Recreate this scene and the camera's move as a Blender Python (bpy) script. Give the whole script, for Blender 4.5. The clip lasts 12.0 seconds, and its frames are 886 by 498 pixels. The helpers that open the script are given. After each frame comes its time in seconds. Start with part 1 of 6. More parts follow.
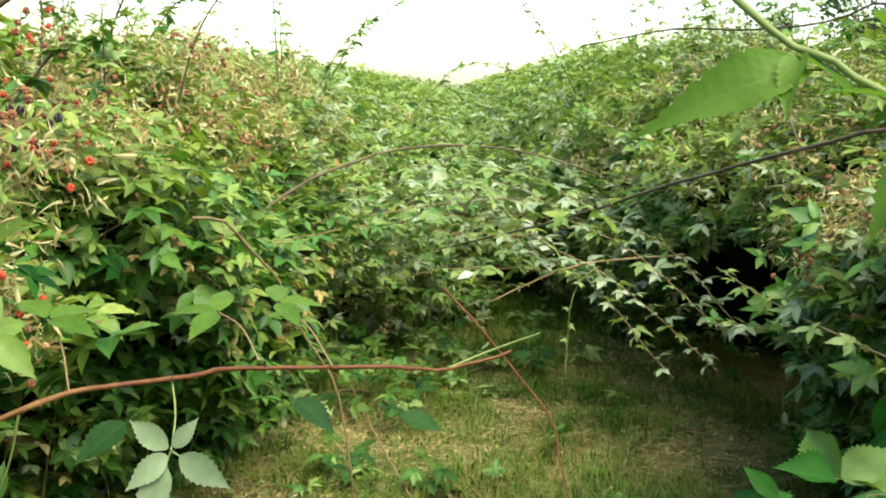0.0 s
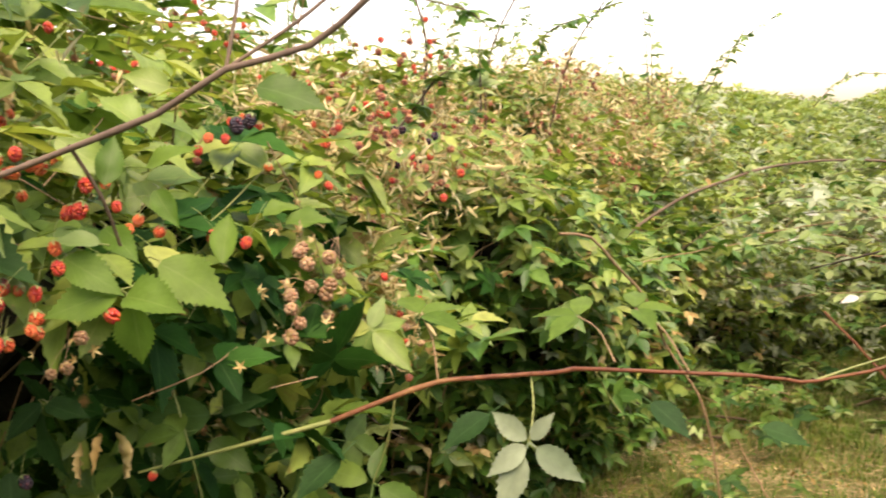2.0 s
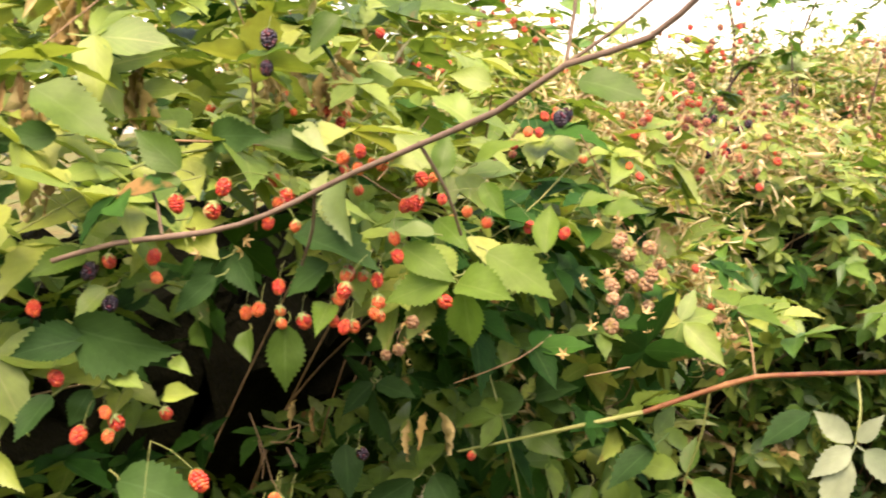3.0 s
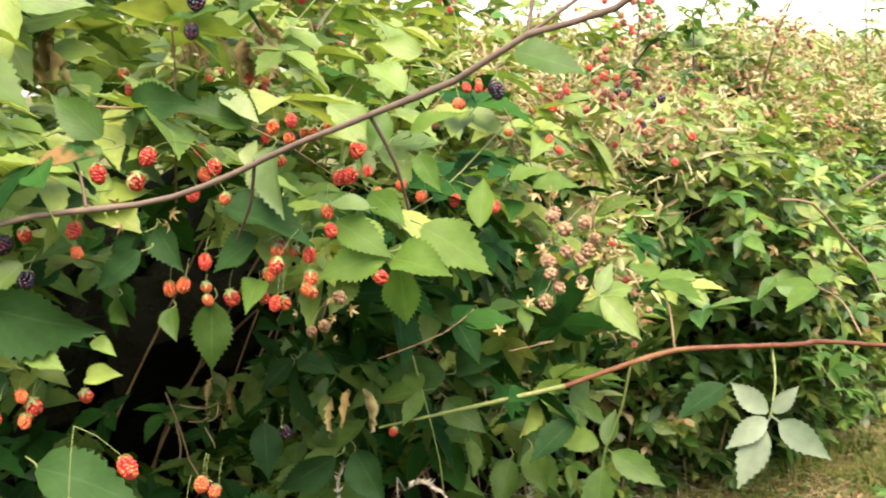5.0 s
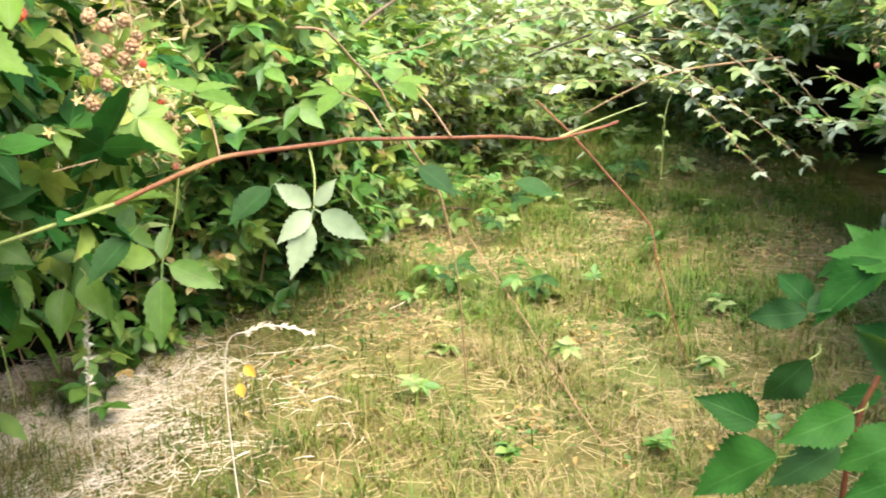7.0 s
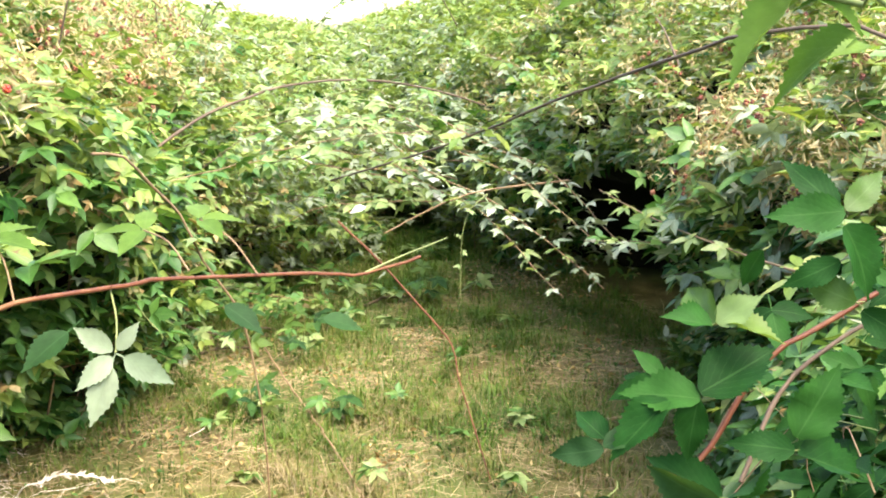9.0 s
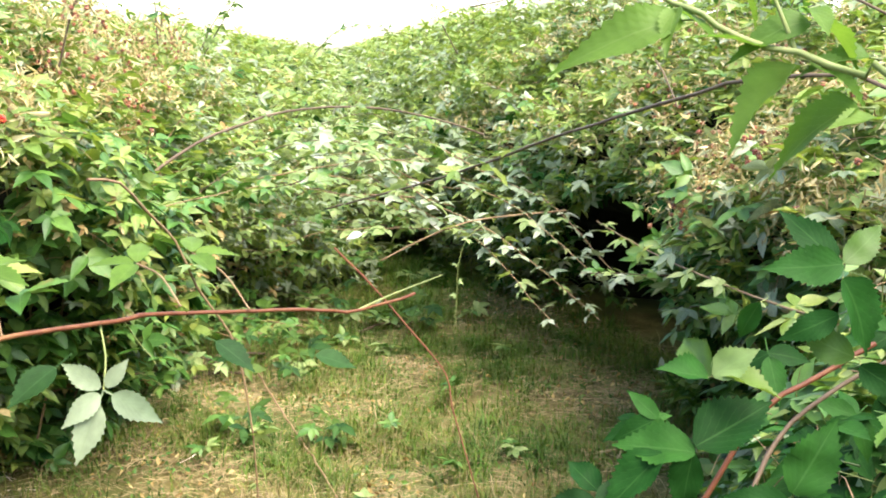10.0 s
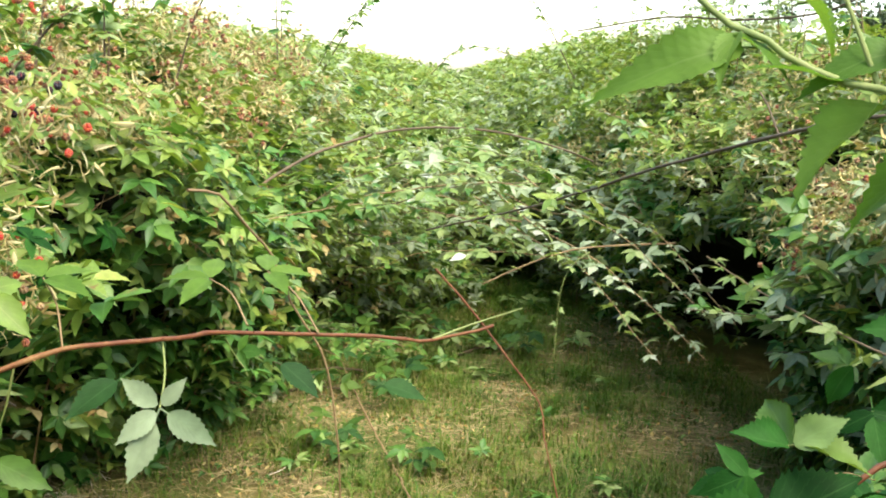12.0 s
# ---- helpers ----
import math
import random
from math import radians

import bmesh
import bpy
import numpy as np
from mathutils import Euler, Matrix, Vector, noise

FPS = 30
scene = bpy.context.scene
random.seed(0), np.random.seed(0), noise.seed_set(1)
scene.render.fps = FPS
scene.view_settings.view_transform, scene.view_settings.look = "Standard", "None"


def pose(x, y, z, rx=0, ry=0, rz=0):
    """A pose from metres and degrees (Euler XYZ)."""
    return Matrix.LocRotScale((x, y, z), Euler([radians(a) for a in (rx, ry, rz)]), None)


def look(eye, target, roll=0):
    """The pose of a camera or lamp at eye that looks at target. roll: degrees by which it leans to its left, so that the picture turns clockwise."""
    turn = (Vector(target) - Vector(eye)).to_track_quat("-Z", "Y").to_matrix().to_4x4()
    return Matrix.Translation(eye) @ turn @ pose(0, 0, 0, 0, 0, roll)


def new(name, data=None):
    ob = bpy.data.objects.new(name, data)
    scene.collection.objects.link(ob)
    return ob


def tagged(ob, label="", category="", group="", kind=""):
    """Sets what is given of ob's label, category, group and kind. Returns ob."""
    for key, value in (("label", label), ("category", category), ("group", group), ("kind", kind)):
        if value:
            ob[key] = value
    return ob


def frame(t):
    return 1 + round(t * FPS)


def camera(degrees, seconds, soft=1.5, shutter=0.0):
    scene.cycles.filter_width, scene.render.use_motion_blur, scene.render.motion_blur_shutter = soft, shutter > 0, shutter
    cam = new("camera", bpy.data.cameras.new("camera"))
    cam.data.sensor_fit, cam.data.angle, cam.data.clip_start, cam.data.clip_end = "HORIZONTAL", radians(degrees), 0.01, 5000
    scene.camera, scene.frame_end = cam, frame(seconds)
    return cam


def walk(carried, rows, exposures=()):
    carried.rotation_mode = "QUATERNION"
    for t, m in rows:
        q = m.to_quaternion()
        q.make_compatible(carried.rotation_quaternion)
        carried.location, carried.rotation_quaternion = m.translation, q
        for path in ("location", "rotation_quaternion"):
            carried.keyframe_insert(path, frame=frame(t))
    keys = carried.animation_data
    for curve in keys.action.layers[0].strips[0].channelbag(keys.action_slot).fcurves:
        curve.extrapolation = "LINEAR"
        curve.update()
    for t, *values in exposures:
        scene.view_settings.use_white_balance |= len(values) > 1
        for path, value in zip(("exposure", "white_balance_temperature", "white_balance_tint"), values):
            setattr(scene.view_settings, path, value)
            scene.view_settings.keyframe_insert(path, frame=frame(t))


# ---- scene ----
cam = camera(46.81, 12.0, 1.9, 0.2)
PATH = [
    (0.00, pose(0.001, 0.000, 1.501, 81.04, -1.84, -0.00)),
    (0.50, pose(0.017, -0.013, 1.499, 82.56, -1.88, 1.83)),
    (1.00, pose(0.018, 0.009, 1.489, 82.92, -1.67, 5.87)),
    (1.50, pose(0.022, -0.010, 1.486, 82.57, -0.69, 12.22)),
    (2.00, pose(0.026, -0.021, 1.478, 82.39, 1.03, 20.53)),
    (2.50, pose(0.022, -0.029, 1.479, 82.25, 2.04, 28.88)),
    (3.00, pose(0.014, -0.042, 1.479, 82.51, 2.92, 36.76)),
    (3.20, pose(0.011, -0.051, 1.479, 82.71, 3.33, 38.82)),
    (4.80, pose(-0.016, -0.041, 1.477, 81.51, 2.41, 33.46)),
    (5.00, pose(-0.022, -0.042, 1.480, 80.64, 1.87, 30.96)),
    (5.50, pose(-0.035, -0.062, 1.475, 78.64, 1.82, 24.42)),
    (6.00, pose(-0.037, -0.085, 1.462, 75.74, 2.33, 17.27)),
    (6.50, pose(-0.034, -0.088, 1.443, 72.68, 2.26, 10.61)),
    (7.00, pose(-0.029, -0.095, 1.442, 71.71, 1.39, 4.25)),
    (7.50, pose(-0.025, -0.096, 1.447, 73.05, 0.59, -0.66)),
    (7.70, pose(-0.023, -0.098, 1.449, 73.73, 0.35, -2.20)),
    (9.30, pose(-0.040, -0.107, 1.484, 78.54, -0.79, -6.97)),
    (9.50, pose(-0.041, -0.105, 1.488, 78.84, -1.01, -7.00)),
    (10.00, pose(-0.033, -0.093, 1.493, 79.25, -1.60, -6.69)),
    (10.50, pose(-0.015, -0.087, 1.501, 79.47, -2.28, -5.80)),
    (11.00, pose(0.005, -0.080, 1.502, 79.69, -2.74, -4.28)),
    (11.50, pose(0.013, -0.059, 1.498, 79.99, -3.40, -2.13)),
    (12.00, pose(0.014, -0.038, 1.495, 80.16, -3.50, 0.06)),
]
walk(cam, PATH, [(0.0, 2.25, 7600, -3), (1.2, 2.03, 8050, 10), (2.0, 2.30, 8450, 32), (3.2, 2.78, 8650, 37), (4.8, 2.72, 7400, 29), (6.2, 2.88, 7200, 17), (7.5, 3.24, 7100, 18), (9.3, 3.12, 6900, 23), (10.5, 2.87, 6900, 16), (12.0, 2.54, 7200, 10)])

# ---- light ----
SUN_EL, SUN_AZ = 62.0, 138.0          # degrees above the horizon, degrees east of the path's line
world = bpy.data.worlds.new("sky")
scene.world = world
world.use_nodes = True
wn = world.node_tree
sky = wn.nodes.new("ShaderNodeTexSky")
sky.sky_type, sky.sun_disc = "NISHITA", False
sky.sun_elevation, sky.sun_rotation = radians(SUN_EL), radians(SUN_AZ)
sky.air_density, sky.dust_density, sky.ozone_density = 1.0, 1.5, 0.3
wn.links.new(sky.outputs["Color"], wn.nodes["Background"].inputs["Color"])
wn.nodes["Background"].inputs["Strength"].default_value = 0.10
sun = new("sun", bpy.data.lights.new("sun", "SUN"))
sun.data.energy, sun.data.angle, sun.data.color = 1.55, radians(55.0), (1.0, 0.96, 0.87)
se, sa = radians(SUN_EL), radians(SUN_AZ)
to_sun = Vector((math.sin(sa) * math.cos(se), math.cos(sa) * math.cos(se), math.sin(se)))
sun.matrix_world = look(to_sun * 50, (0, 0, 0))

rng = np.random.default_rng(7)


# ---- materials ----
def nodes_of(name):
    m = bpy.data.materials.new(name)
    m.use_nodes = True
    return m, m.node_tree.nodes, m.node_tree.links


def ramp(nodes, stops):
    r = nodes.new("ShaderNodeValToRGB")
    while len(r.color_ramp.elements) < len(stops):
        r.color_ramp.elements.new(0.5)
    for e, (p, c) in zip(r.color_ramp.elements, stops):
        e.position, e.color = p, (*c, 1)
    return r


def calc(nodes, links, op, a, b=None, c=None):
    n = nodes.new("ShaderNodeMath")
    n.operation = op
    for i, v in enumerate((a, b, c)):
        if v is None:
            continue
        if isinstance(v, (int, float)):
            n.inputs[i].default_value = v
        else:
            links.new(v, n.inputs[i])
    return n.outputs[0]


def mix(nodes, links, fac, a, b, kind="MIX"):
    n = nodes.new("ShaderNodeMix")
    n.data_type, n.blend_type = "RGBA", kind
    for i, v in ((0, fac), (6, a), (7, b)):
        if isinstance(v, (int, float)):
            n.inputs[i].default_value = v
        elif isinstance(v, tuple):
            n.inputs[i].default_value = (*v, 1)
        else:
            links.new(v, n.inputs[i])
    return n.outputs[2]


def chance(nodes, links):
    """One random number for each leaf, blade or berry."""
    info, geo = nodes.new("ShaderNodeObjectInfo"), nodes.new("ShaderNodeNewGeometry")
    return calc(nodes, links, "FRACT", calc(nodes, links, "ADD", info.outputs["Random"], geo.outputs["Random Per Island"]))


def noise_tex(nodes, links, scale, detail=4.0, coords="Object"):
    t, c = nodes.new("ShaderNodeTexNoise"), nodes.new("ShaderNodeTexCoord")
    t.inputs["Scale"].default_value, t.inputs["Detail"].default_value = scale, detail
    links.new(c.outputs[coords], t.inputs["Vector"])
    return t.outputs["Fac"]


def leaf_material(name, stops, vein, through_light, rough=0.47, spots=(0.20, 0.12, 0.04), spot_at=0.66, clear=0.42, drift=0.0):
    m, nodes, links = nodes_of(name)
    bsdf, out = nodes["Principled BSDF"], nodes["Material Output"]
    uv = nodes.new("ShaderNodeUVMap")
    sep = nodes.new("ShaderNodeSeparateXYZ")
    links.new(uv.outputs["UV"], sep.inputs[0])
    along, side = sep.outputs[0], calc(nodes, links, "ABSOLUTE", calc(nodes, links, "SUBTRACT", sep.outputs[1], 0.5))
    rib = calc(nodes, links, "LESS_THAN", side, 0.022)
    wave = calc(nodes, links, "SINE", calc(nodes, links, "MULTIPLY", calc(nodes, links, "SUBTRACT", along, calc(nodes, links, "MULTIPLY", side, 1.0)), 40.0))
    side_rib = calc(nodes, links, "GREATER_THAN", wave, 0.965)
    veins = calc(nodes, links, "MAXIMUM", rib, calc(nodes, links, "MULTIPLY", side_rib, 0.55))
    pick = chance(nodes, links)
    if drift:
        broad = calc(nodes, links, "MULTIPLY", calc(nodes, links, "SUBTRACT", noise_tex(nodes, links, 2.2, 3.0), 0.5), drift)
        pick = calc(nodes, links, "ADD", calc(nodes, links, "MULTIPLY_ADD", pick, 0.6, 0.2), broad)
    tone = ramp(nodes, stops)
    links.new(pick, tone.inputs[0])
    grain = noise_tex(nodes, links, 60.0)
    col = mix(nodes, links, 0.55, tone.outputs[0], calcolor(nodes, links, grain), "OVERLAY")
    col = mix(nodes, links, calc(nodes, links, "MULTIPLY", veins, 0.27), col, vein)
    blot = noise_tex(nodes, links, 21.0, 6.0)
    mask = ramp(nodes, [(spot_at, (0, 0, 0)), (spot_at + 0.07, (1, 1, 1))])
    links.new(blot, mask.inputs[0])
    col = mix(nodes, links, mask.outputs[0], col, spots)
    links.new(col, bsdf.inputs["Base Color"])
    bsdf.inputs["Roughness"].default_value = rough
    bsdf.inputs["Specular IOR Level"].default_value = clear
    bump = nodes.new("ShaderNodeBump")
    bump.inputs["Strength"].default_value, bump.inputs["Distance"].default_value = 0.2, 0.001
    links.new(calc(nodes, links, "ADD", calc(nodes, links, "MULTIPLY", wave, -0.16), grain), bump.inputs["Height"])
    links.new(bump.outputs[0], bsdf.inputs["Normal"])
    tr = nodes.new("ShaderNodeBsdfTranslucent")
    links.new(mix(nodes, links, 0.7, col, (1.0, 0.95, 0.35), "MULTIPLY"), tr.inputs["Color"])
    sh = nodes.new("ShaderNodeMixShader")
    sh.inputs[0].default_value = through_light
    links.new(bsdf.outputs[0], sh.inputs[1]), links.new(tr.outputs[0], sh.inputs[2])
    links.new(sh.outputs[0], out.inputs["Surface"])
    return m


def calcolor(nodes, links, value):
    r = ramp(nodes, [(0.25, (0.3, 0.3, 0.3)), (0.75, (0.7, 0.7, 0.7))])
    links.new(value, r.inputs[0])
    return r.outputs[0]


def rough_material(name, stops, scale, rough=0.8, bump=0.5, depth=0.004, spec=0.3, by_piece=0.0, fine=None):
    """Grain of two sizes through a ramp of colours, with relief."""
    m, nodes, links = nodes_of(name)
    bsdf = nodes["Principled BSDF"]
    a, b = noise_tex(nodes, links, scale, 6.0), noise_tex(nodes, links, (fine or scale * 9), 3.0)
    v = calc(nodes, links, "ADD", calc(nodes, links, "MULTIPLY", a, 0.65), calc(nodes, links, "MULTIPLY", b, 0.35))
    if by_piece:
        v = calc(nodes, links, "ADD", v, calc(nodes, links, "MULTIPLY", calc(nodes, links, "SUBTRACT", chance(nodes, links), 0.5), by_piece))
    tone = ramp(nodes, stops)
    links.new(v, tone.inputs[0])
    links.new(tone.outputs[0], bsdf.inputs["Base Color"])
    bsdf.inputs["Roughness"].default_value, bsdf.inputs["Specular IOR Level"].default_value = rough, spec
    bp = nodes.new("ShaderNodeBump")
    bp.inputs["Strength"].default_value, bp.inputs["Distance"].default_value = bump, depth
    links.new(v, bp.inputs["Height"])
    links.new(bp.outputs[0], bsdf.inputs["Normal"])
    return m


def berry_material(name, stops, rough=0.42):
    m, nodes, links = nodes_of(name)
    bsdf = nodes["Principled BSDF"]
    tone = ramp(nodes, stops)
    links.new(chance(nodes, links), tone.inputs[0])
    col = mix(nodes, links, 0.4, tone.outputs[0], calcolor(nodes, links, noise_tex(nodes, links, 160.0)), "OVERLAY")
    links.new(col, bsdf.inputs["Base Color"])
    bsdf.inputs["Roughness"].default_value = rough
    bsdf.inputs["Subsurface Weight"].default_value = 0.15
    bsdf.inputs["Subsurface Scale"].default_value = 0.004
    return m


LEAF = leaf_material("bramble_leaf", [(0.0, (0.030, 0.105, 0.016)), (0.4, (0.058, 0.168, 0.024)), (0.75, (0.098, 0.215, 0.034)), (1.0, (0.18, 0.275, 0.065))], (0.17, 0.29, 0.10), 0.30)
# darkest leaf: age, with the shade low in the bushes put into its colour
DEEP = leaf_material("old_shaded_leaf", [(0.0, (0.005, 0.034, 0.005)), (0.5, (0.009, 0.056, 0.008)), (1.0, (0.022, 0.090, 0.012))], (0.06, 0.15, 0.04), 0.2, 0.6, clear=0.08)
# mature green, darkened to carry the shade on leaves below
MATURE_SHADED = leaf_material("mature_shaded_leaf", [(0.0, (0.013, 0.046, 0.012)), (0.5, (0.021, 0.066, 0.016)), (1.0, (0.040, 0.100, 0.022))], (0.06, 0.14, 0.05), 0.26, 0.6, clear=0.1)
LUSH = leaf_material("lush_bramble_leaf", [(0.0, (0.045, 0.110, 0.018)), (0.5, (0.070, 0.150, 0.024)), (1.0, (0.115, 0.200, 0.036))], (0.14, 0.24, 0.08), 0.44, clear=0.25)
# brighter copy for leaves in the sun, that light put into its colour
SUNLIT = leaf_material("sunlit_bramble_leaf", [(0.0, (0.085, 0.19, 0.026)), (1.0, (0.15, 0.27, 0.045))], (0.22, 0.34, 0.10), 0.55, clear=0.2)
YOUNG = leaf_material("young_bramble_leaf", [(0.0, (0.10, 0.20, 0.035)), (0.4, (0.17, 0.275, 0.05)), (0.8, (0.235, 0.325, 0.06)), (1.0, (0.28, 0.345, 0.075))], (0.36, 0.42, 0.14), 0.38)
# fresh green, lightened so far thickets hold the sky's brightness in their colour
FRESH = leaf_material("fresh_bright_leaf", [(0.0, (0.15, 0.25, 0.075)), (0.5, (0.23, 0.335, 0.105)), (1.0, (0.33, 0.42, 0.16))], (0.22, 0.36, 0.12), 0.42)
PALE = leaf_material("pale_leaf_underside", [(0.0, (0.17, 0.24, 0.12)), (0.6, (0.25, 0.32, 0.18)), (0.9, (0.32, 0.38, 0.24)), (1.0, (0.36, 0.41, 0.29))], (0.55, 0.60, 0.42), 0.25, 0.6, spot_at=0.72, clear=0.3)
DRY = leaf_material("dry_leaf", [(0.0, (0.18, 0.115, 0.04)), (0.5, (0.33, 0.245, 0.085)), (1.0, (0.48, 0.41, 0.19))], (0.45, 0.33, 0.14), 0.2, 0.8, clear=0.2)
SPENT = leaf_material("spent_flower_stalk", [(0.0, (0.30, 0.22, 0.09)), (0.5, (0.46, 0.39, 0.18)), (1.0, (0.60, 0.55, 0.32))], (0.45, 0.38, 0.18), 0.2, 0.8, clear=0.15)
GOLD = leaf_material("yellowed_leaf", [(0.0, (0.60, 0.38, 0.05)), (1.0, (0.74, 0.54, 0.10))], (0.7, 0.5, 0.1), 0.25, 0.5)
CANE_RED = rough_material("red_cane_bark", [(0.3, (0.055, 0.018, 0.007)), (0.5, (0.115, 0.038, 0.013)), (0.62, (0.15, 0.068, 0.022)), (0.75, (0.24, 0.14, 0.05))], 14, 0.6, 0.3, 0.001)
CANE_BROWN = rough_material("brown_cane_bark", [(0.3, (0.050, 0.033, 0.018)), (0.55, (0.11, 0.078, 0.044)), (0.8, (0.22, 0.17, 0.105))], 14, 0.65, 0.4, 0.001)
CANE_GREY = rough_material("weathered_cane_bark", [(0.3, (0.075, 0.052, 0.034)), (0.55, (0.155, 0.113, 0.074)), (0.8, (0.27, 0.21, 0.145))], 14, 0.7, 0.4, 0.001)
CANE_GREEN = rough_material("green_cane_bark", [(0.3, (0.09, 0.14, 0.035)), (0.55, (0.17, 0.21, 0.06)), (0.8, (0.29, 0.27, 0.11))], 14, 0.5, 0.3, 0.001)
CANE_TAN = rough_material("tan_dry_cane", [(0.3, (0.14, 0.085, 0.04)), (0.6, (0.26, 0.18, 0.09)), (0.8, (0.40, 0.31, 0.17))], 12, 0.7, 0.4, 0.001)
BERRY_R = berry_material("red_unripe_drupelets", [(0.0, (0.30, 0.014, 0.012)), (0.5, (0.47, 0.042, 0.02)), (1.0, (0.58, 0.12, 0.03))])
BERRY_O = berry_material("orange_unripe_drupelets", [(0.0, (0.46, 0.060, 0.02)), (1.0, (0.58, 0.16, 0.04))], 0.4)
BERRY_B = berry_material("black_ripe_drupelets", [(0.0, (0.006, 0.004, 0.008)), (0.8, (0.015, 0.006, 0.012)), (1.0, (0.10, 0.008, 0.012))], 0.2)
BERRY_W = berry_material("shrivelled_russet_drupelets", [(0.0, (0.10, 0.030, 0.022)), (0.4, (0.24, 0.070, 0.035)), (1.0, (0.40, 0.17, 0.07))], 0.6)
BERRY_D = berry_material("dried_drupelets", [(0.0, (0.19, 0.10, 0.045)), (1.0, (0.31, 0.20, 0.10))], 0.7)
# near black, so that the inside of a bush reads as deep shade
SHADE_CORE = rough_material("near_black_shade", [(0.3, (0.005, 0.006, 0.003)), (0.6, (0.012, 0.013, 0.007)), (0.8, (0.025, 0.025, 0.012))], 9, 0.95, 1.0, 0.03, 0.05)
SOIL = rough_material("dry_soil_and_litter", [(0.25, (0.04, 0.036, 0.012)), (0.45, (0.08, 0.072, 0.022)), (0.56, (0.135, 0.112, 0.04)), (0.74, (0.26, 0.215, 0.085))], 5, 0.95, 0.8, 0.01, 0.1, fine=70)
soil_nodes, soil_links = SOIL.node_tree.nodes, SOIL.node_tree.links
soil_base = soil_nodes["Principled BSDF"].inputs["Base Color"]
broad_mask = ramp(soil_nodes, [(0.40, (0, 0, 0)), (0.62, (1, 1, 1))])
soil_links.new(noise_tex(soil_nodes, soil_links, 0.9, 8.0), broad_mask.inputs[0])
soil_links.new(mix(soil_nodes, soil_links, broad_mask.outputs[0], soil_base.links[0].from_socket, (0.085, 0.115, 0.03)), soil_base)
GREEN_GRASS = leaf_material("green_grass_blade", [(0.0, (0.028, 0.095, 0.009)), (0.4, (0.065, 0.155, 0.015)), (0.75, (0.12, 0.20, 0.024)), (1.0, (0.21, 0.235, 0.045))], (0.14, 0.22, 0.06), 0.25, 0.6, spot_at=0.8, clear=0.2, drift=1.6)
GRASS = leaf_material("grass_blade", [(0.0, (0.032, 0.082, 0.011)), (0.35, (0.078, 0.138, 0.018)), (0.6, (0.13, 0.16, 0.028)), (0.85, (0.195, 0.175, 0.055)), (1.0, (0.30, 0.25, 0.115))], (0.25, 0.30, 0.12), 0.25, 0.6, spot_at=0.8, clear=0.2, drift=2.6)
STRAW = rough_material("straw", [(0.25, (0.13, 0.10, 0.045)), (0.5, (0.24, 0.19, 0.09)), (0.8, (0.38, 0.31, 0.16))], 9, 0.75, 0.3, 0.001, 0.2, by_piece=0.7)
STRAW_PALE = rough_material("bleached_straw", [(0.25, (0.40, 0.35, 0.24)), (0.5, (0.56, 0.50, 0.37)), (0.8, (0.70, 0.64, 0.51))], 9, 0.8, 0.3, 0.001, 0.2, by_piece=0.7)
TREE_LEAF = leaf_material("tree_leaf", [(0.0, (0.03, 0.06, 0.025)), (1.0, (0.06, 0.10, 0.04))], (0.08, 0.12, 0.06), 0.2)
BARK = rough_material("tree_bark", [(0.3, (0.05, 0.04, 0.03)), (0.7, (0.14, 0.11, 0.08))], 6, 0.9, 1.0, 0.03)


# ---- mesh helpers ----
def mesh_from(name, verts, faces, uvs=None, mats=(), smooth=True, slots=None):
    me = bpy.data.meshes.new(name)
    verts = np.asarray(verts, dtype=np.float32).reshape(-1, 3)
    tot = np.array([len(f) for f in faces], dtype=np.int32) if not isinstance(faces, np.ndarray) else np.full(len(faces), faces.shape[1], np.int32)
    loops = (np.concatenate([np.asarray(f) for f in faces]) if not isinstance(faces, np.ndarray) else faces.ravel()).astype(np.int32)
    me.vertices.add(len(verts)), me.loops.add(len(loops)), me.polygons.add(len(tot))
    me.vertices.foreach_set("co", verts.ravel())
    me.loops.foreach_set("vertex_index", loops)
    start = np.concatenate([[0], np.cumsum(tot)[:-1]]).astype(np.int32)
    me.polygons.foreach_set("loop_start", start)
    me.polygons.foreach_set("use_smooth", np.full(len(tot), smooth))
    for m in mats:
        me.materials.append(m)
    if slots is not None:
        me.polygons.foreach_set("material_index", np.asarray(slots, np.int32))
    if uvs is not None:
        layer = me.uv_layers.new(name="UVMap")
        layer.data.foreach_set("uv", np.asarray(uvs, np.float32)[loops].ravel())
    me.update(calc_edges=True)
    me.validate()
    return me


def under(name, me, parent, label="", m=None, kind=""):
    ob = new(name, me)
    ob.parent = parent
    if m is not None:
        ob.matrix_basis = m
    return tagged(ob, label, kind=kind)


def empty(name, label, category, group="", kind="", at=(0, 0, 0)):
    ob = new(name)
    ob.empty_display_size = 0.1
    ob.location = at
    return tagged(ob, label, category, group, kind)


